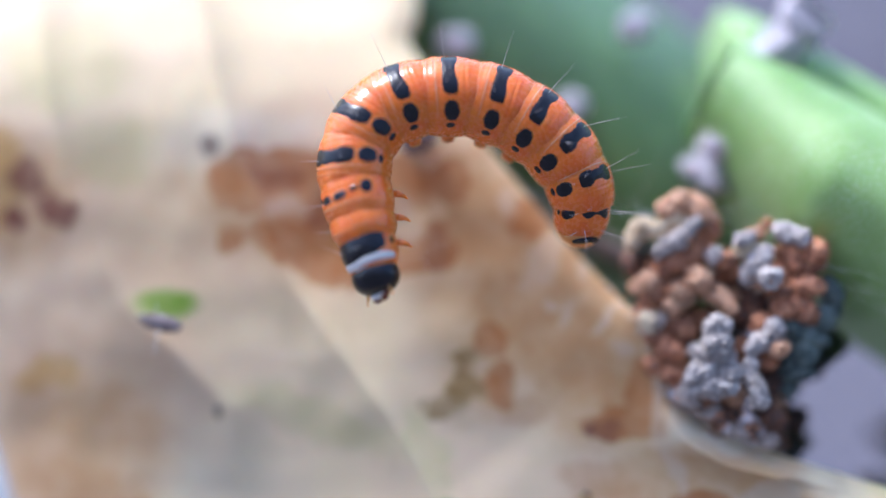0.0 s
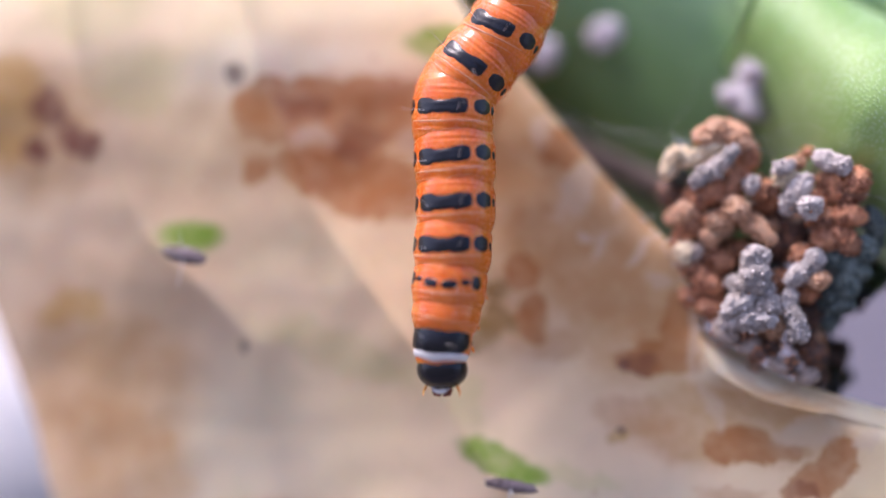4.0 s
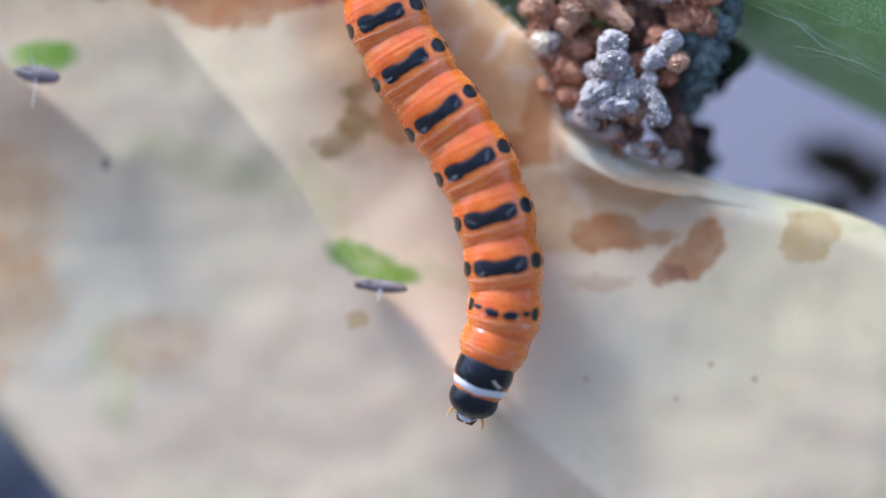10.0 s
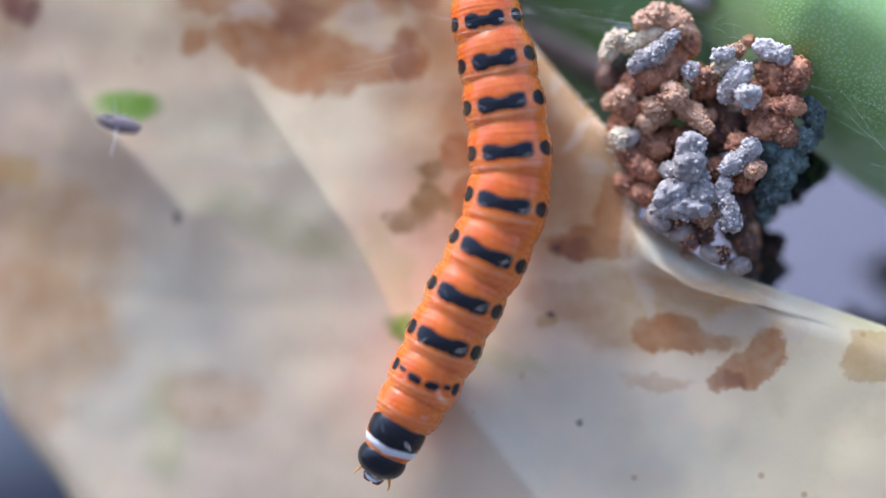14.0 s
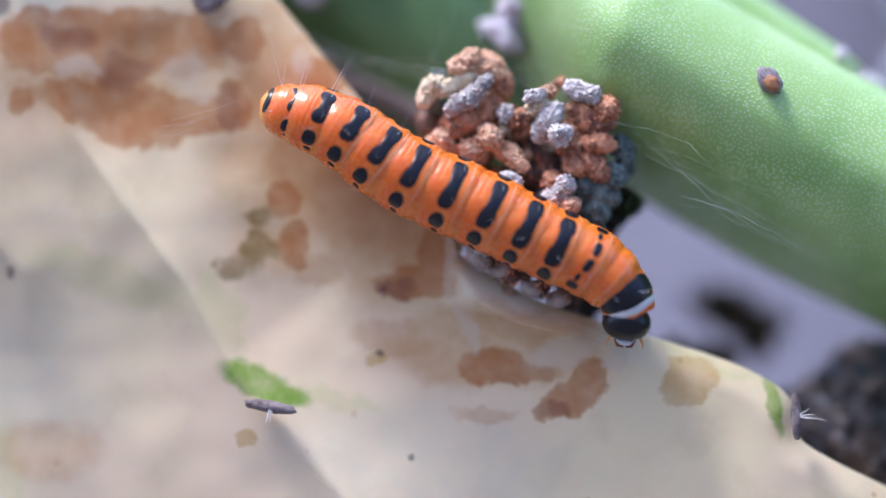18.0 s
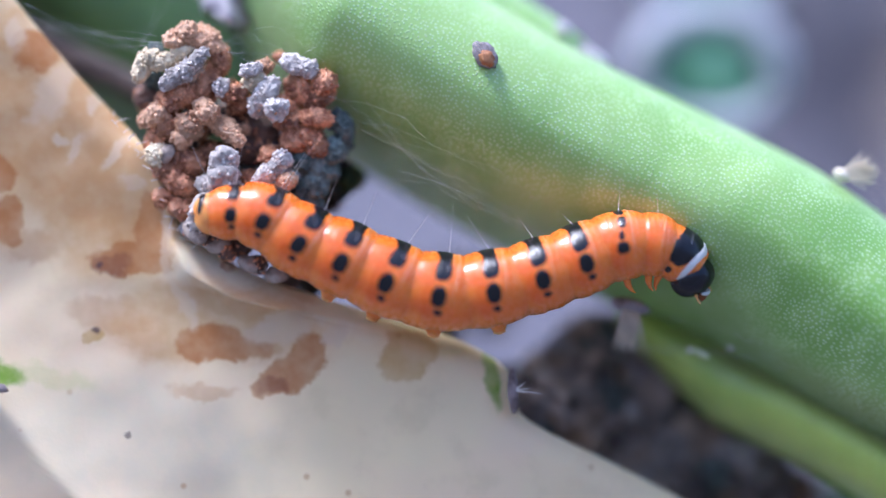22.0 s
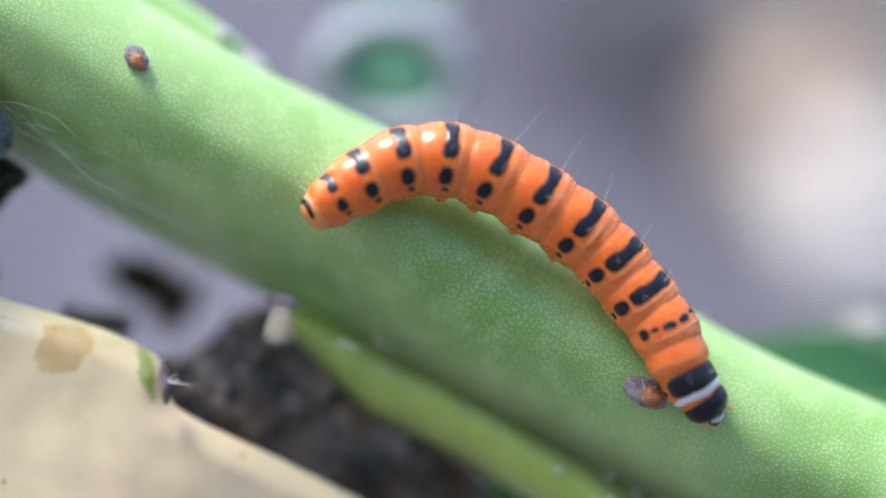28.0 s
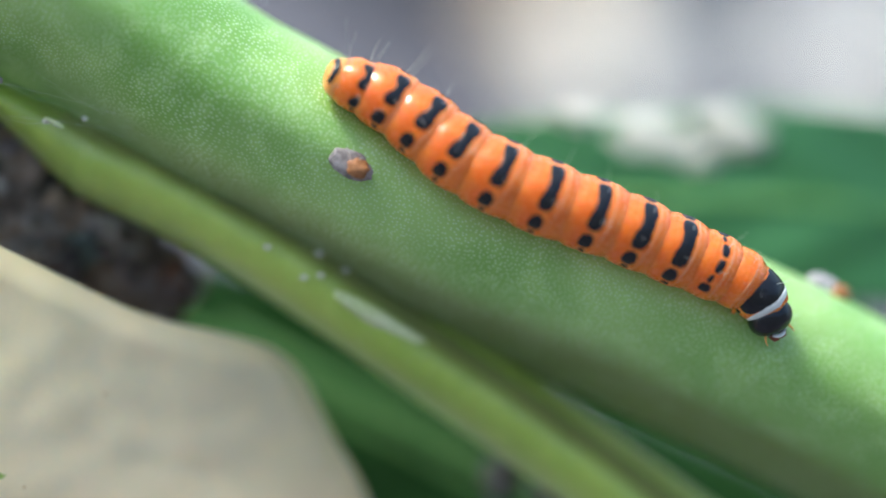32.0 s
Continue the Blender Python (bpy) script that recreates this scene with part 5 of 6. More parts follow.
def blade(name, axis, wide, material, label, lift=0.2, tilt=(0, 0, 1), veins=7):
    """A broad leaf: axis in mm, half widths along it; tilt is the way its breadth runs."""
    n, m = 70, 25
    line = along(axis, n)
    half = np.interp(np.linspace(0, 1, n), np.linspace(0, 1, len(wide)), wide)
    up = Vector(tilt).normalized()
    verts = []
    for i, p in enumerate(line):
        for j in range(m):
            u = 2 * j / (m - 1) - 1
            bow = lift * half[i] * u * u + 0.03 * half[i] * math.cos((i / n * veins + abs(u)) * 2 * math.pi)
            q = Vector(p) + up * (u * half[i] * (1 + 0.04 * noise.noise(Vector((i * 0.2, u, 0)))))
            verts.append((q.x, q.y + bow, q.z))
    root = thing(name, tuple(line[0]), label, "leaf")
    ob = link_mesh("leaf_blade", mesh("leaf_blade", verts, grid_faces(n, m), material), root)
    ob.modifiers.new("thickness", "SOLIDIFY").thickness = 0.0004
    v, f = tube([(p[0], p[1] - 0.3, p[2]) for p in line], np.linspace(0.5, 0.15, n), 8)
    link_mesh("midrib", mesh("midrib", v, f, RIB), root, "pale green midrib")
    stalk(root, tuple(line[n // 2] + (0, 1.0, 0)), 0.7, RIB)
    return root


blade("leaf", [(25, 107.5, -5.5), (34, 107, -8.2), (44, 107, -9.2), (58, 107.5, -9.8), (76, 109, -12.5), (94, 111, -18)], [0.3, 4.2, 5.8, 6.2, 5.4, 0.6], LEAF, "broad green leaf behind the stem", 0.05, (0, 0.3, 1))
blade("leaf", [(8, 121, -11), (20, 119, -17.5), (36, 118, -26), (60, 117, -38), (80, 117, -48)], [1, 6.0, 8.5, 9.0, 5], SHADE_TONED_LEAF, "leaf below the stem, coloured dark green for the shade there", 0.05, (0.3, 0.2, 1))
blade("leaf", [(22, 116, -17), (30, 115.5, -21.3), (44, 115, -28.4), (62, 115, -38)], [0.3, 0.9, 1.1, 0.8], MID_LEAF, "narrow green blade in front of a dark leaf", 0.1, (0.35, 0, 1))


def dry_bits():
    rng = random.Random(31)
    for x, z, a in ((42.0, -4.6, 1.2), (46.0, -5.9, 1.9), (47.8, -6.3, 1.7), (49.3, -6.9, 1.1), (50.9, -5.0, 1.5), (52.1, -5.7, 1.5)):
        v, f = lump(rng, 0.5, 1.8, 3, (a, 0.4, a * 0.6))
        ob = link_mesh("dry_petal", mesh("dry_petal", v, f, DRY))
        ob.matrix_basis = BASE @ Matrix.Translation(Vector((x, 106.6 + 0.3 * (z + 9.4), z)) * MM)
        tagged(ob, "crumpled pale dry petal on the broad leaf", "petal", "dry petals on the leaf")


dry_bits()


def seedling(at, radius):
    x, y, z = at
    root = thing("round_cactus", at, "small round green cactus with a grey woolly rim", "cactus")
    ring = [(x + radius * math.cos(w) * 1.15, y, z + radius * 0.92 * math.sin(w)) for w in np.linspace(0, 2 * math.pi, 40)]
    v, f = tube(ring, [0.85 + 0.22 * math.sin(3 * w) for w in np.linspace(0, 2 * math.pi, 40)], 10)
    link_mesh("rim", mesh("rim", v, f, RIMGREY), root, "grey woolly rim")
    v, f = lump(random.Random(2), 0.15, 1.5, 3, (radius, radius * 0.6, radius * 0.85))
    pad = link_mesh("pad", mesh("pad", v, f, PADGREEN), root)
    pad.location = Vector((x, y + 1.6, z)) * MM
    stalk(root, (x, y + 1.9, z - 0.8), 1.2, PADGREEN)
    return root


seedling((15.4, 116, 10.3), 3.45)
seedling((15.8, 118, 17.2), 3.6)


def pebble(x, y, size, seed, material, label):
    rng = random.Random(seed)
    v, f = lump(rng, 0.35, 1.3, 4, (1.0, 0.9, 0.62))
    ob = new("pebble", mesh("pebble", v, f, material))
    ob.matrix_basis = Matrix.LocRotScale(Vector((x, y, size * 0.28)), Euler((0, 0, seed * 1.7)), Vector((size, size, size)) * 1000)
    tagged(ob, label, "pebble", "pebbles on the soil")


# the white and peach pebbles stand in for sunlit patches of soil
for n, (x, y, s, m) in enumerate(((0.118, 0.306, 0.0105, SUN_PATCH), (0.111, 0.334, 0.0105, PEACH_SUN_PATCH), (0.121, 0.370, 0.012, PEACH_SUN_PATCH), (0.166, 0.309, 0.0125, SUN_PATCH), (0.115, 0.296, 0.006, SUN_PATCH), (-0.146, 0.250, 0.032, SUN_PATCH),
                                   (0.150, 0.420, 0.014, SUN_PATCH), (0.094, 0.385, 0.020, GREY_STONE), (0.068, 0.405, 0.016, GREY_STONE), (0.090, 0.440, 0.022, GREY_STONE), (0.128, 0.410, 0.020, GREY_STONE))):
    pebble(x, y, s * 1.3, n, m, {SUN_PATCH: "white pebble standing in for a sunlit patch of soil", PEACH_SUN_PATCH: "peach pebble standing in for a sunlit patch of soil", GREY_STONE: "smooth dark grey pebble on the soil"}[m])


ROOT_ROWS, PART_ROWS = [], [[] for _ in BODY]


def crawl(t, roll_tail, roll_head, *spine):
    """One row for every segment at t seconds: the spine runs from tail to head in x, y, z (mm);
    roll turns the back from facing forward (degrees)."""
    line = along(spine, 241)
    middle = Vector(line[120])
    ROOT_ROWS.append((t, BASE @ Matrix.Translation(middle * MM)))
    long = float(np.linalg.norm(np.diff(line, axis=0), axis=1).sum())
    stiff = {"collar_segment": 1.35, "head": 1.65}
    soft_share = sum(share for kind, share, r in BODY if kind not in stiff)
    squeeze = (1 - sum(stiff.values()) / long) / soft_share
    done = 0.0
    for n, (kind, share, r) in enumerate(BODY):
        share = stiff[kind] / long if kind in stiff else share * squeeze
        f = done + share / 2
        done += share
        at = Vector([np.interp(f, np.linspace(0, 1, 241), line[:, k]) for k in range(3)])
        lo, hi = max(0.0, f - 0.55 * share), min(1.0, f + 0.55 * share)
        a = Vector([np.interp(lo, np.linspace(0, 1, 241), line[:, k]) for k in range(3)])
        b = Vector([np.interp(hi, np.linspace(0, 1, 241), line[:, k]) for k in range(3)])
        way = (b - a).normalized()
        front = Vector((0, -1, 0))
        front = (front - way * front.dot(way)).normalized()
        side = front.cross(way)
        turn = radians(roll_tail + (roll_head - roll_tail) * f)
        back = math.cos(turn) * front + math.sin(turn) * side
        m = Matrix((way, back.cross(way), back)).transposed().to_4x4()
        PART_ROWS[n].append((t, Matrix.Translation((at - middle) * MM) @ m))


def motions():
    crawl(0, -38, -38, (-16.99, 92.60, 8.47), (-16.96, 92.26, 10.69), (-18.06, 91.90, 12.63), (-19.79, 91.54, 14.03), (-21.88, 91.18, 14.80), (-24.11, 90.80, 14.82), (-26.18, 90.42, 14.10), (-27.24, 90.02, 12.15), (-27.06, 89.62, 9.90), (-26.47, 89.22, 7.71), (-25.95, 88.80, 5.52))
    crawl(0.5, -38, -28, (-17.02, 92.73, 8.43), (-16.91, 92.36, 10.78), (-18.27, 91.98, 12.71), (-20.21, 91.60, 14.07), (-22.53, 91.22, 14.56), (-24.79, 90.83, 13.90), (-26.39, 90.45, 12.15), (-26.81, 90.05, 9.80), (-26.62, 89.66, 7.39), (-26.41, 89.27, 5.01), (-26.35, 88.87, 2.65))
    crawl(1, -38, -18, (-16.94, 92.87, 8.24), (-16.84, 92.46, 10.78), (-18.42, 92.06, 12.81), (-20.56, 91.66, 14.24), (-23.08, 91.26, 14.34), (-24.89, 90.87, 12.55), (-25.69, 90.47, 10.08), (-26.18, 90.09, 7.51), (-26.82, 89.70, 5.02), (-28.02, 89.31, 2.76), (-29.34, 88.93, 0.62))
    crawl(1.5, -38, -28, (-17.05, 93.00, 8.42), (-17.20, 92.56, 11.15), (-18.98, 92.14, 13.26), (-21.56, 91.72, 14.20), (-24.18, 91.30, 13.37), (-26.63, 90.90, 12.07), (-29.27, 90.50, 11.21), (-32.04, 90.12, 10.89), (-34.80, 89.74, 10.74), (-37.55, 89.36, 11.16), (-40.29, 89.00, 11.62))
    crawl(2, -38, -28, (-17.11, 93.13, 8.38), (-17.24, 92.67, 11.15), (-19.12, 92.21, 13.27), (-21.73, 91.77, 14.26), (-24.46, 91.35, 13.64), (-26.71, 90.93, 11.92), (-28.80, 90.53, 9.99), (-30.60, 90.15, 7.82), (-32.27, 89.77, 5.56), (-33.79, 89.41, 3.18), (-35.12, 89.07, 0.73))
    crawl(2.5, -38, -18, (-17.09, 93.27, 8.56), (-17.34, 92.77, 11.44), (-19.37, 92.29, 13.62), (-22.22, 91.83, 14.33), (-25.06, 91.39, 13.54), (-26.57, 90.97, 10.98), (-27.34, 90.56, 8.08), (-28.21, 90.18, 5.21), (-29.15, 89.81, 2.41), (-30.33, 89.46, -0.29), (-31.64, 89.13, -2.90))
    crawl(3, -33, -13, (-21.61, 93.40, 17.60), (-19.94, 92.87, 16.18), (-20.31, 92.37, 14.28), (-22.32, 91.89, 14.01), (-24.09, 91.43, 13.06), (-25.05, 91.00, 11.21), (-25.44, 90.59, 9.14), (-25.49, 90.21, 7.04), (-25.41, 89.85, 4.97), (-25.57, 89.51, 2.91), (-25.97, 89.20, 0.90))
    crawl(3.5, -28, -8, (-23.04, 93.60, 18.97), (-21.18, 93.11, 17.62), (-20.86, 92.65, 15.48), (-22.51, 92.21, 14.12), (-24.18, 91.79, 12.85), (-24.65, 91.40, 10.72), (-24.76, 91.03, 8.56), (-24.74, 90.69, 6.40), (-24.77, 90.37, 4.26), (-24.98, 90.07, 2.17), (-24.85, 89.80, 0.06))
    crawl(5.5, -10, -5, (-22.69, 94.00, 19.54), (-22.89, 93.79, 16.79), (-23.39, 93.59, 14.12), (-23.61, 93.39, 11.40), (-23.18, 93.19, 8.73), (-22.50, 93.00, 6.11), (-22.01, 92.81, 3.49), (-21.77, 92.63, 0.82), (-21.84, 92.45, -1.81), (-22.51, 92.27, -4.37), (-23.60, 92.10, -6.74))
    crawl(6, -15, -10, (-23.00, 94.00, 16.69), (-23.47, 93.79, 14.54), (-23.96, 93.59, 12.39), (-23.96, 93.39, 10.19), (-23.28, 93.19, 8.10), (-22.59, 93.00, 6.03), (-22.04, 92.81, 3.93), (-21.65, 92.63, 1.81), (-21.57, 92.45, -0.33), (-21.74, 92.28, -2.45), (-21.97, 92.11, -4.56))
    crawl(6.5, -10, -8, (-22.94, 94.00, 16.90), (-23.19, 93.79, 14.39), (-23.37, 93.59, 11.88), (-23.28, 93.39, 9.34), (-22.91, 93.19, 6.86), (-22.67, 93.00, 4.37), (-22.55, 92.81, 1.88), (-22.34, 92.63, -0.59), (-22.40, 92.45, -3.04), (-23.01, 92.28, -5.39), (-23.85, 92.11, -7.69))
    crawl(7, -8, -8, (-22.77, 94.00, 16.78), (-23.15, 93.79, 14.10), (-23.29, 93.59, 11.41), (-23.14, 93.39, 8.71), (-22.87, 93.19, 6.05), (-22.63, 93.00, 3.40), (-22.35, 92.81, 0.76), (-22.20, 92.63, -1.87), (-22.20, 92.46, -4.49), (-22.57, 92.29, -7.07), (-23.39, 92.12, -9.56))
    crawl(7.5, 10, 15, (-21.88, 94.00, 16.84), (-22.38, 93.79, 14.19), (-22.62, 93.59, 11.51), (-22.67, 93.39, 8.81), (-22.20, 93.19, 6.17), (-21.03, 93.00, 3.77), (-19.32, 92.81, 1.71), (-17.31, 92.64, -0.01), (-15.19, 92.46, -1.59), (-12.98, 92.29, -2.95), (-10.68, 92.12, -3.77))
    crawl(8, 2, 6, (-22.62, 94.00, 15.78), (-22.76, 93.79, 13.02), (-22.97, 93.58, 10.27), (-22.65, 93.38, 7.54), (-21.66, 93.19, 4.96), (-19.99, 93.00, 2.79), (-18.19, 92.82, 0.73), (-16.31, 92.64, -1.21), (-14.36, 92.46, -3.03), (-12.48, 92.29, -4.92), (-10.51, 92.13, -6.66))
    crawl(8.5, 8, 0, (-22.32, 94.00, 13.78), (-22.45, 93.79, 11.56), (-22.51, 93.58, 9.35), (-22.18, 93.38, 7.15), (-21.29, 93.19, 5.12), (-20.16, 93.00, 3.24), (-18.83, 92.82, 1.45), (-17.44, 92.64, -0.24), (-16.09, 92.47, -1.94), (-14.97, 92.30, -3.76), (-14.38, 92.14, -5.81))
    crawl(9, 5, 0, (-21.21, 94.00, 13.96), (-21.27, 93.79, 11.63), (-21.28, 93.58, 9.30), (-20.90, 93.38, 7.02), (-20.21, 93.19, 4.79), (-19.15, 93.00, 2.73), (-17.78, 92.82, 0.88), (-16.46, 92.64, -0.98), (-15.15, 92.47, -2.86), (-13.60, 92.30, -4.50), (-11.61, 92.14, -5.47))
    crawl(9.5, 0, -5, (-21.07, 94.00, 14.39), (-21.14, 93.79, 11.60), (-21.14, 93.58, 8.82), (-20.66, 93.38, 6.10), (-19.43, 93.19, 3.63), (-17.88, 93.00, 1.33), (-16.35, 92.82, -0.93), (-14.80, 92.64, -3.17), (-13.91, 92.47, -5.73), (-13.68, 92.31, -8.38), (-14.23, 92.15, -11.03))
    crawl(10, -5, 0, (-21.50, 94.00, 13.41), (-21.51, 93.79, 10.64), (-21.21, 93.58, 7.88), (-20.44, 93.38, 5.22), (-19.18, 93.19, 2.77), (-17.68, 93.00, 0.44), (-16.54, 92.82, -2.03), (-15.95, 92.64, -4.69), (-15.87, 92.47, -7.42), (-16.78, 92.31, -9.98), (-17.89, 92.16, -12.47))
    crawl(10.5, 0, -5, (-22.25, 94.00, 13.56), (-21.84, 93.79, 10.66), (-21.27, 93.58, 7.77), (-20.33, 93.38, 4.99), (-18.96, 93.19, 2.41), (-18.17, 93.00, -0.37), (-18.34, 92.82, -3.26), (-19.05, 92.65, -6.06), (-20.42, 92.48, -8.62), (-22.29, 92.32, -10.84), (-24.26, 92.16, -13.00))
    crawl(11, 3, 0, (-20.36, 94.00, 12.29), (-20.36, 93.79, 9.87), (-20.29, 93.58, 7.46), (-19.91, 93.38, 5.08), (-19.02, 93.19, 2.86), (-18.10, 93.00, 0.65), (-17.78, 92.82, -1.72), (-17.70, 92.65, -4.09), (-17.70, 92.48, -6.44), (-17.82, 92.32, -8.80), (-17.96, 92.17, -11.15))
    crawl(11.5, 0, 0, (-20.75, 94.00, 12.65), (-20.57, 93.79, 10.23), (-20.16, 93.58, 7.84), (-19.38, 93.38, 5.54), (-18.81, 93.19, 3.23), (-18.49, 93.00, 0.88), (-18.38, 92.82, -1.51), (-18.29, 92.65, -3.86), (-18.31, 92.48, -6.23), (-19.32, 92.33, -8.24), (-21.40, 92.17, -7.79))
    crawl(12, 0, 5, (-20.78, 94.00, 12.49), (-20.42, 93.79, 9.71), (-19.87, 93.58, 7.00), (-19.15, 93.38, 4.31), (-18.63, 93.19, 1.61), (-18.84, 93.00, -1.09), (-19.83, 92.82, -3.64), (-20.99, 92.65, -6.11), (-22.72, 92.49, -8.22), (-24.76, 92.33, -10.07), (-26.82, 92.18, -11.89))
    crawl(12.5, 0, 5, (-20.75, 94.00, 12.43), (-20.36, 93.79, 9.49), (-19.63, 93.58, 6.64), (-18.89, 93.38, 3.82), (-18.49, 93.19, 0.94), (-19.10, 93.00, -1.89), (-20.26, 92.82, -4.54), (-21.69, 92.65, -7.05), (-23.56, 92.49, -9.26), (-25.84, 92.33, -11.07), (-28.38, 92.19, -12.56))
    crawl(13, 0, 28, (-20.94, 94.00, 12.43), (-20.49, 93.78, 9.51), (-19.78, 93.58, 6.64), (-19.02, 93.38, 3.80), (-18.72, 93.18, 0.93), (-20.16, 93.00, -1.46), (-22.96, 92.82, -2.19), (-25.87, 92.65, -2.01), (-28.74, 92.49, -1.35), (-31.56, 92.34, -0.50), (-34.50, 92.19, -0.25))
    crawl(13.5, 0, 10, (-20.81, 94.00, 12.45), (-20.43, 93.78, 9.69), (-19.71, 93.58, 7.01), (-19.07, 93.38, 4.34), (-18.81, 93.18, 1.61), (-20.12, 93.00, -0.73), (-22.14, 92.82, -2.57), (-24.16, 92.66, -4.42), (-25.95, 92.50, -6.51), (-27.77, 92.34, -8.59), (-29.81, 92.20, -10.47))
    crawl(14.2, 2, 5, (-20.06, 94.00, 12.46), (-19.80, 93.80, 10.00), (-19.30, 93.60, 7.59), (-18.85, 93.42, 5.18), (-18.49, 93.24, 2.77), (-18.51, 93.07, 0.36), (-19.00, 92.91, -2.02), (-19.45, 92.75, -4.37), (-19.93, 92.61, -6.75), (-20.45, 92.47, -9.11), (-20.88, 92.34, -11.34))
    crawl(14.8, 8, 4, (-20.05, 94.00, 12.51), (-19.45, 93.81, 10.25), (-19.26, 93.63, 7.92), (-19.06, 93.45, 5.60), (-18.78, 93.29, 3.30), (-18.07, 93.13, 1.12), (-16.76, 92.99, -0.76), (-14.98, 92.85, -2.21), (-12.99, 92.73, -3.32), (-10.95, 92.61, -4.26), (-8.90, 92.50, -5.19))
    crawl(15.5, 12, 0, (-19.41, 94.00, 12.96), (-19.33, 93.81, 10.68), (-19.07, 93.63, 8.43), (-18.78, 93.47, 6.19), (-18.38, 93.33, 3.97), (-17.44, 93.20, 1.95), (-15.63, 93.09, 0.66), (-13.45, 92.99, 0.28), (-11.24, 92.91, 0.45), (-9.19, 92.85, 1.21), (-7.17, 92.80, 0.99))
    crawl(16, 31, 4, (-21.90, 93.97, 14.03), (-20.34, 93.88, 12.13), (-19.65, 93.79, 9.72), (-19.10, 93.71, 7.28), (-18.50, 93.64, 4.87), (-17.22, 93.57, 2.74), (-15.13, 93.50, 1.46), (-12.73, 93.44, 0.98), (-10.30, 93.39, 1.26), (-7.97, 93.34, 1.95), (-6.13, 93.30, 3.44))
    crawl(16.5, 31, 4, (-22.22, 93.93, 13.63), (-20.16, 93.89, 12.37), (-19.53, 93.85, 9.87), (-18.86, 93.81, 7.40), (-17.93, 93.77, 5.02), (-16.09, 93.73, 3.25), (-13.72, 93.70, 2.35), (-11.23, 93.67, 1.86), (-8.76, 93.65, 1.36), (-6.37, 93.62, 0.61), (-5.10, 93.60, -1.48))
    crawl(17, 31, 3, (-22.24, 93.90, 13.53), (-20.18, 93.90, 12.10), (-19.33, 93.90, 9.58), (-18.42, 93.90, 7.09), (-16.82, 93.90, 5.02), (-14.48, 93.90, 3.81), (-11.94, 93.90, 3.13), (-9.54, 93.90, 2.05), (-7.27, 93.90, 0.78), (-5.15, 93.90, -0.68), (-4.08, 93.90, -3.03))
    crawl(18, 32, 3, (-21.76, 93.80, 7.94), (-19.68, 93.84, 7.34), (-17.74, 93.88, 6.38), (-15.99, 93.92, 5.10), (-14.08, 93.96, 4.11), (-12.10, 94.00, 3.26), (-10.17, 94.04, 2.31), (-8.25, 94.08, 1.36), (-6.33, 94.12, 0.42), (-4.85, 94.16, -1.06), (-4.90, 94.20, -3.19))
    crawl(18.5, 36, 50, (-21.29, 93.80, 8.00), (-19.00, 93.84, 7.34), (-16.79, 93.87, 6.47), (-14.66, 93.91, 5.44), (-12.63, 93.96, 4.21), (-10.67, 94.00, 2.90), (-8.87, 94.05, 1.38), (-6.92, 94.09, 0.04), (-5.16, 94.14, -1.51), (-3.50, 94.20, -3.14), (-2.24, 94.25, -5.08))
    crawl(19, 45, 60, (-18.31, 93.80, 5.34), (-16.33, 93.83, 6.03), (-14.26, 93.87, 5.48), (-12.54, 93.91, 4.22), (-10.95, 93.95, 2.76), (-9.29, 94.00, 1.45), (-7.52, 94.05, 0.25), (-5.63, 94.11, -0.74), (-3.78, 94.17, -1.77), (-1.81, 94.23, -2.58), (0.26, 94.30, -3.06))
    crawl(20, 52, 68, (-13.95, 93.80, 3.55), (-11.78, 93.82, 3.10), (-9.84, 93.86, 2.07), (-7.96, 93.90, 0.91), (-5.99, 93.94, -0.08), (-3.95, 94.00, -0.95), (-1.95, 94.06, -1.88), (0.12, 94.14, -2.61), (2.17, 94.22, -3.44), (4.29, 94.30, -4.03), (6.48, 94.40, -4.23))
    crawl(20.5, 54, 68, (-13.11, 93.80, 3.34), (-10.93, 93.83, 2.78), (-9.04, 93.86, 1.55), (-7.13, 93.91, 0.35), (-5.17, 93.96, -0.77), (-3.15, 94.03, -1.78), (-1.07, 94.10, -2.66), (1.10, 94.18, -3.28), (3.32, 94.27, -3.22), (5.46, 94.37, -2.50), (7.44, 94.48, -1.42))
    crawl(21, 62, 58, (-11.01, 93.80, 2.00), (-8.88, 93.83, 2.51), (-6.77, 93.87, 1.80), (-4.95, 93.92, 0.47), (-3.09, 93.98, -0.79), (-1.17, 94.05, -1.92), (0.97, 94.13, -2.62), (3.19, 94.22, -3.04), (5.34, 94.32, -2.49), (6.68, 94.43, -0.77), (7.06, 94.55, 1.46))
    crawl(21.5, 60, 52, (-11.45, 93.80, 1.96), (-9.16, 93.83, 1.99), (-7.18, 93.88, 0.73), (-5.19, 93.93, -0.55), (-3.12, 94.00, -1.66), (-0.78, 94.07, -2.09), (1.59, 94.16, -2.28), (3.92, 94.26, -1.87), (6.04, 94.37, -0.79), (8.21, 94.49, 0.20), (10.48, 94.62, 0.92))
    crawl(22, 58, 58, (-11.32, 93.80, 1.65), (-8.83, 93.84, 1.61), (-6.58, 93.88, 0.34), (-4.22, 93.94, -0.67), (-1.84, 94.02, -1.67), (0.69, 94.10, -2.07), (3.25, 94.20, -1.60), (5.72, 94.30, -0.82), (8.15, 94.42, 0.12), (10.66, 94.56, -0.03), (12.25, 94.70, -2.08))
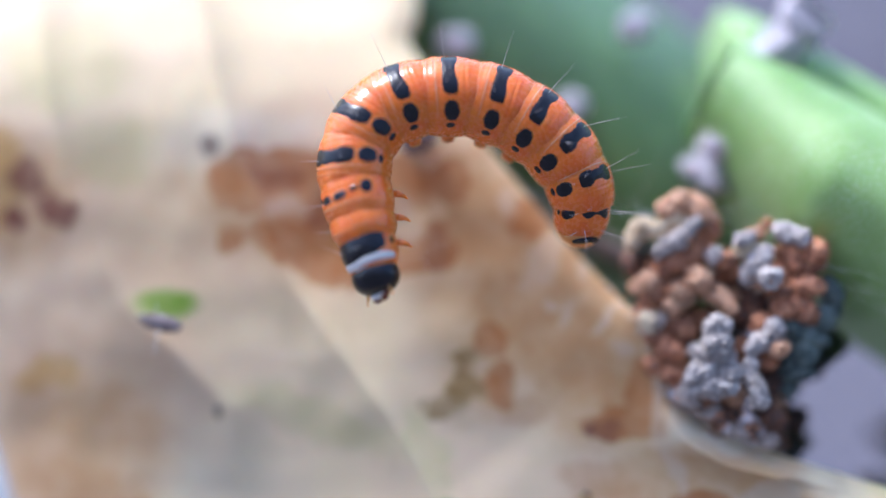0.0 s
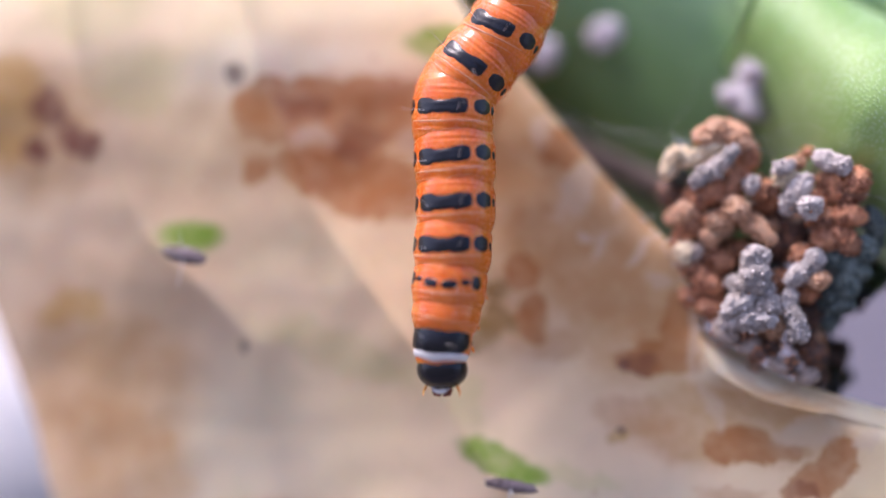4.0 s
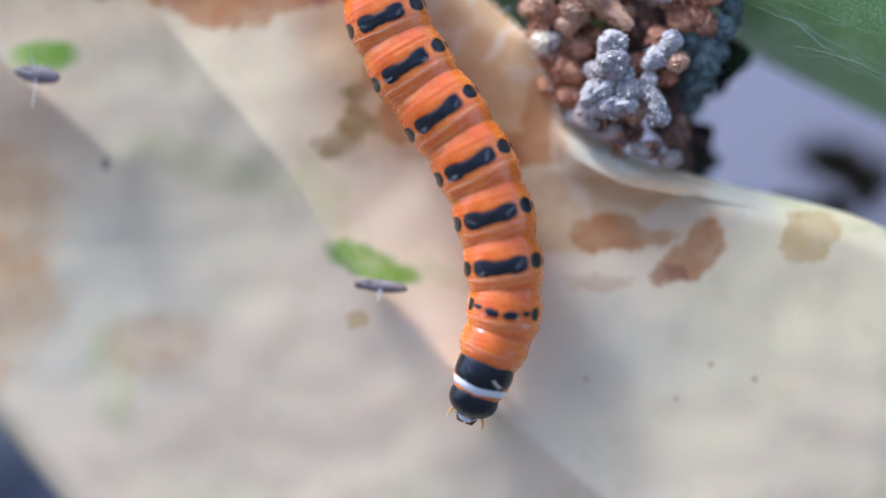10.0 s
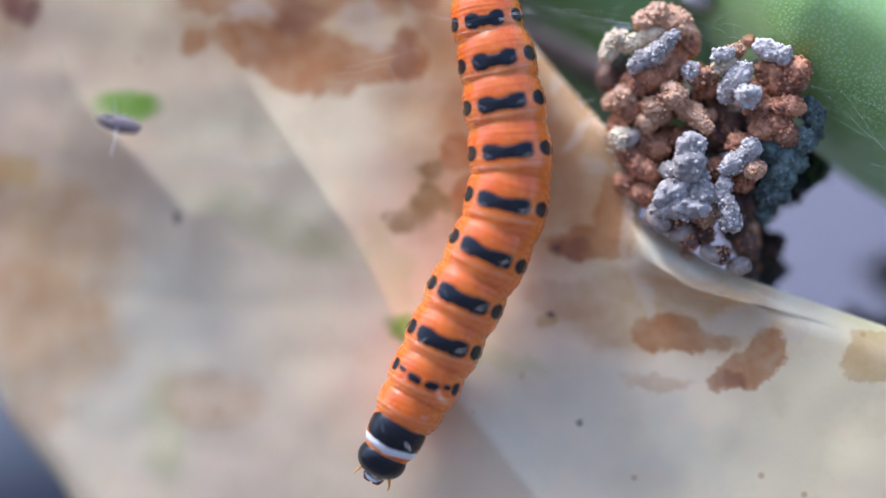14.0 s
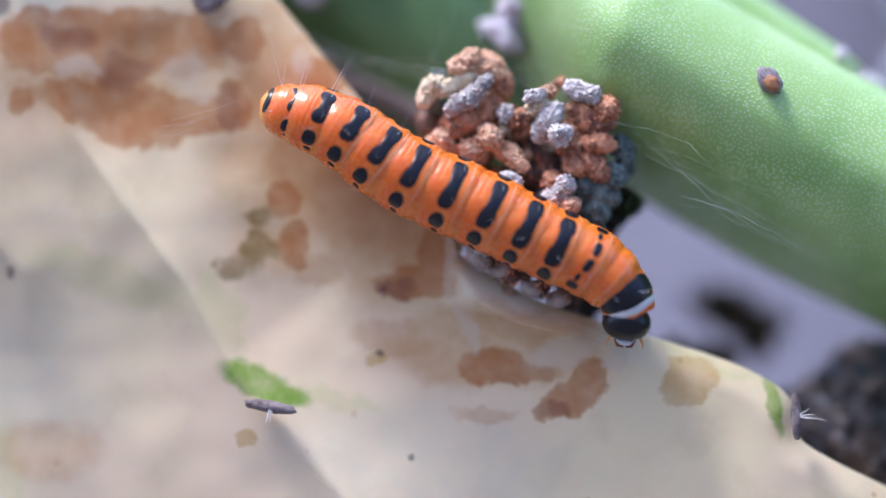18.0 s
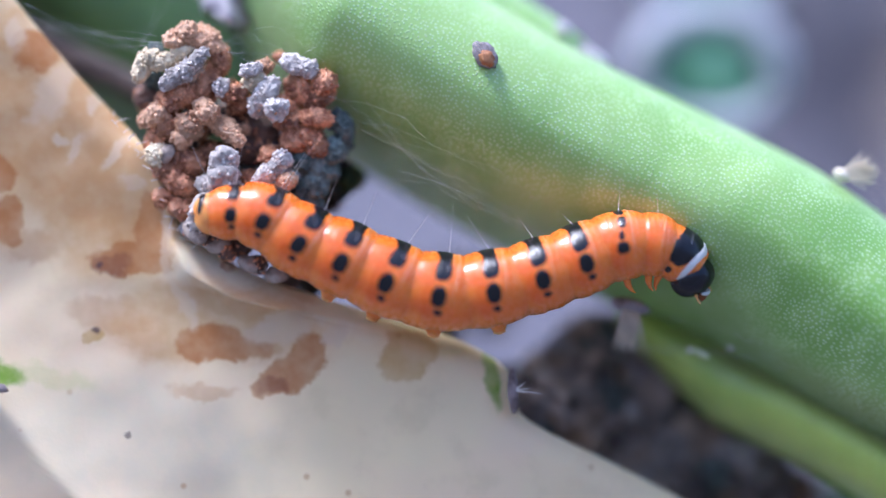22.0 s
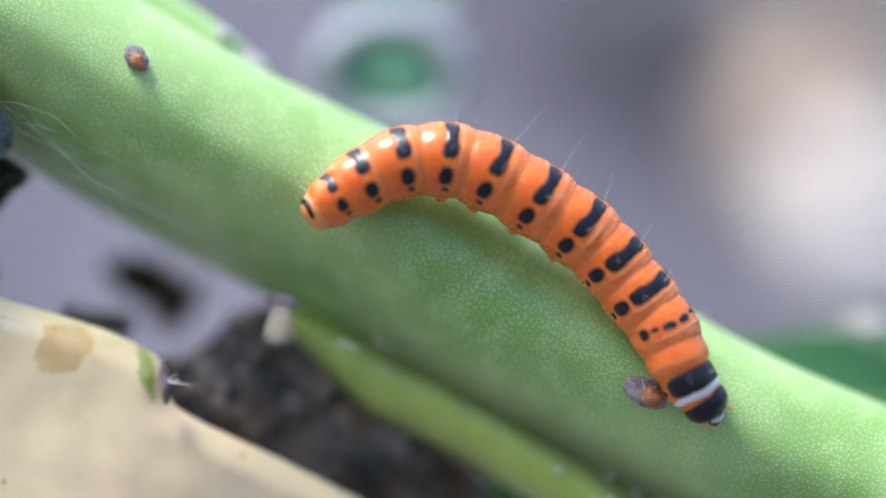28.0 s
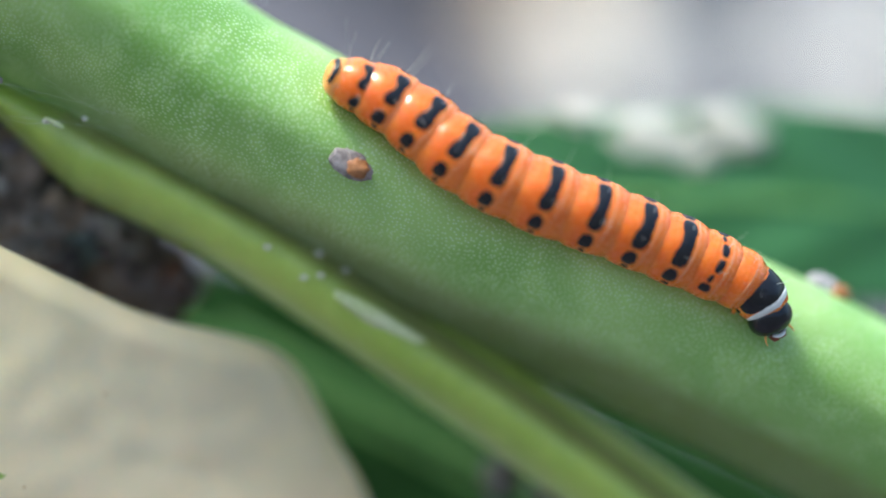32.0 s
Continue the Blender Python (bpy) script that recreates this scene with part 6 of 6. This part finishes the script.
    crawl(22.5, 57, 54, (-10.82, 93.80, 1.36), (-8.41, 93.83, 1.20), (-6.15, 93.88, 0.22), (-3.95, 93.94, -0.84), (-1.60, 94.01, -1.53), (0.86, 94.10, -1.76), (3.31, 94.20, -1.56), (5.70, 94.31, -1.00), (8.04, 94.44, -0.17), (10.40, 94.58, 0.65), (12.79, 94.73, 1.36))
    crawl(23, 56, 46, (-8.37, 93.80, 0.97), (-5.97, 93.83, 1.07), (-3.82, 93.88, -0.05), (-1.58, 93.94, -1.04), (0.64, 94.01, -2.06), (3.04, 94.10, -2.51), (5.44, 94.20, -2.03), (7.57, 94.32, -0.81), (9.47, 94.46, 0.77), (11.03, 94.60, 2.69), (12.37, 94.77, 4.74))
    crawl(23.5, 46, 41, (-6.96, 93.80, 0.34), (-4.62, 93.83, -0.04), (-2.41, 93.87, -0.92), (-0.16, 93.93, -1.74), (2.22, 94.01, -1.97), (4.58, 94.10, -1.55), (6.76, 94.21, -0.56), (8.77, 94.33, 0.79), (10.77, 94.47, 2.17), (12.95, 94.63, 3.22), (15.16, 94.80, 2.22))
    crawl(24, 36, 41, (-6.77, 93.80, -0.56), (-4.28, 93.83, -1.34), (-1.75, 93.87, -2.02), (0.86, 93.93, -2.17), (3.44, 94.01, -1.67), (5.91, 94.10, -0.72), (8.23, 94.21, 0.57), (10.51, 94.33, 1.91), (12.90, 94.47, 3.14), (15.44, 94.63, 4.00), (18.12, 94.80, 4.23))
    crawl(24.5, 28, 40, (-1.23, 94.40, -2.59), (0.92, 94.40, -1.98), (3.13, 94.40, -1.64), (5.21, 94.34, -0.77), (7.19, 94.01, 0.28), (9.04, 93.37, 1.49), (10.95, 92.77, 2.59), (12.89, 93.04, 3.70), (15.03, 93.73, 4.65), (17.35, 94.22, 4.79), (19.56, 94.38, 4.17))
    crawl(25, 20, 38, (2.85, 94.40, -2.44), (4.74, 94.37, -1.22), (6.66, 94.16, -0.07), (8.52, 93.60, 1.17), (10.28, 92.86, 2.50), (12.21, 92.92, 3.63), (14.27, 93.55, 4.66), (16.58, 94.11, 4.79), (18.81, 94.35, 4.22), (20.96, 94.40, 3.44), (22.77, 94.40, 2.17))
    crawl(25.5, 16, 28, (5.58, 94.38, -2.03), (7.27, 94.21, -0.60), (8.98, 93.68, 0.77), (10.62, 92.93, 2.19), (12.36, 92.92, 3.51), (14.37, 93.47, 4.46), (16.57, 94.05, 5.09), (18.81, 94.34, 5.09), (20.80, 94.40, 4.11), (22.49, 94.40, 2.67), (22.94, 94.40, 0.60))
    crawl(26.5, 32, 20, (7.35, 93.40, -0.90), (9.13, 93.30, 0.64), (11.03, 93.04, 2.00), (13.02, 92.67, 3.14), (15.13, 92.66, 3.63), (17.32, 92.94, 3.69), (19.50, 93.22, 3.36), (21.63, 93.34, 2.60), (23.36, 93.25, 1.12), (24.40, 93.10, -0.90), (24.50, 92.90, -3.10))
    crawl(27.5, 46, 14, (9.12, 92.40, 0.23), (10.99, 92.40, 1.87), (13.07, 92.40, 3.24), (15.42, 92.40, 4.09), (17.89, 92.40, 3.75), (20.27, 92.40, 2.92), (22.42, 92.40, 1.63), (24.44, 92.35, 0.12), (25.92, 92.11, -1.88), (26.16, 91.76, -4.30), (25.83, 91.60, -6.77))
    crawl(28, 45, 14, (10.57, 92.40, 1.51), (12.69, 92.40, 2.98), (15.02, 92.40, 4.05), (17.59, 92.40, 4.07), (19.97, 92.40, 3.06), (22.19, 92.40, 1.69), (24.24, 92.36, 0.10), (25.91, 92.17, -1.88), (27.42, 91.74, -3.92), (28.50, 91.28, -6.21), (30.01, 91.03, -8.25))
    crawl(28.5, 43, 8, (13.49, 92.40, 2.95), (15.79, 92.40, 3.51), (18.12, 92.40, 3.45), (20.37, 92.40, 2.68), (22.38, 92.40, 1.40), (24.23, 92.37, -0.12), (25.91, 92.19, -1.79), (27.36, 91.80, -3.62), (28.81, 91.33, -5.43), (30.30, 90.99, -7.22), (31.61, 90.83, -9.17))
    crawl(29, 42, 0, (14.65, 92.40, 2.52), (17.20, 92.40, 2.49), (19.72, 92.40, 2.04), (22.08, 92.40, 1.04), (24.23, 92.36, -0.37), (26.16, 92.15, -2.06), (27.84, 91.67, -3.94), (29.33, 91.07, -5.93), (30.38, 90.71, -8.23), (31.29, 91.19, -10.69), (31.66, 91.82, -13.30))
    crawl(29.5, 38, -6, (18.20, 92.40, 1.99), (20.46, 92.40, 1.77), (22.47, 92.40, 0.65), (24.35, 92.34, -0.72), (25.96, 92.06, -2.36), (27.41, 91.52, -4.11), (28.73, 90.96, -5.93), (30.13, 90.61, -7.71), (31.40, 90.62, -9.65), (32.77, 91.14, -11.65), (34.01, 91.77, -13.80))
    crawl(30, 36, -12, (20.35, 92.40, 0.56), (22.73, 92.40, 0.46), (24.81, 92.35, -0.82), (26.63, 92.09, -2.42), (28.08, 91.55, -4.32), (29.55, 90.92, -6.20), (30.79, 90.53, -8.24), (31.82, 90.63, -10.46), (32.93, 91.40, -12.79), (33.16, 92.06, -15.30), (32.82, 92.34, -17.78))
    crawl(30.5, 30, -8, (20.91, 92.40, 0.67), (23.15, 92.39, -0.24), (25.21, 92.27, -1.52), (27.05, 91.93, -3.09), (28.61, 91.33, -4.90), (29.92, 90.73, -6.89), (31.12, 90.45, -8.97), (32.31, 90.78, -11.17), (33.73, 91.49, -13.35), (35.42, 92.09, -15.39), (37.35, 92.35, -17.18))
    crawl(31, 26, -4, (21.07, 92.39, -0.26), (23.65, 92.31, -1.16), (25.97, 92.01, -2.59), (27.90, 91.43, -4.50), (29.37, 90.79, -6.76), (30.86, 90.43, -9.05), (32.72, 90.39, -11.09), (35.06, 90.43, -12.68), (37.49, 90.33, -14.13), (40.17, 90.02, -14.81), (42.94, 89.67, -15.02))
    crawl(31.5, 22, 2, (25.02, 92.38, -0.94), (27.00, 92.24, -2.37), (28.77, 91.81, -4.03), (30.14, 91.13, -6.00), (31.37, 90.49, -8.05), (33.04, 90.08, -9.77), (35.17, 89.81, -10.98), (37.58, 89.64, -11.51), (40.14, 89.75, -11.55), (42.86, 90.67, -10.83), (45.74, 91.60, -10.83))
    crawl(32, 22, 14, (25.84, 92.35, -2.77), (28.18, 92.11, -3.76), (30.23, 91.61, -5.24), (32.16, 91.03, -6.86), (34.39, 90.60, -8.05), (36.76, 90.30, -9.07), (39.19, 90.06, -9.96), (41.61, 89.87, -11.01), (44.04, 89.68, -12.04), (46.33, 89.40, -13.32), (47.57, 89.09, -15.55))
    walk(CATERPILLAR, ROOT_ROWS)
    for ob, rows in zip(SEGMENTS, PART_ROWS):
        ob.matrix_parent_inverse = Matrix.Identity(4)
        walk(ob, rows)


motions()
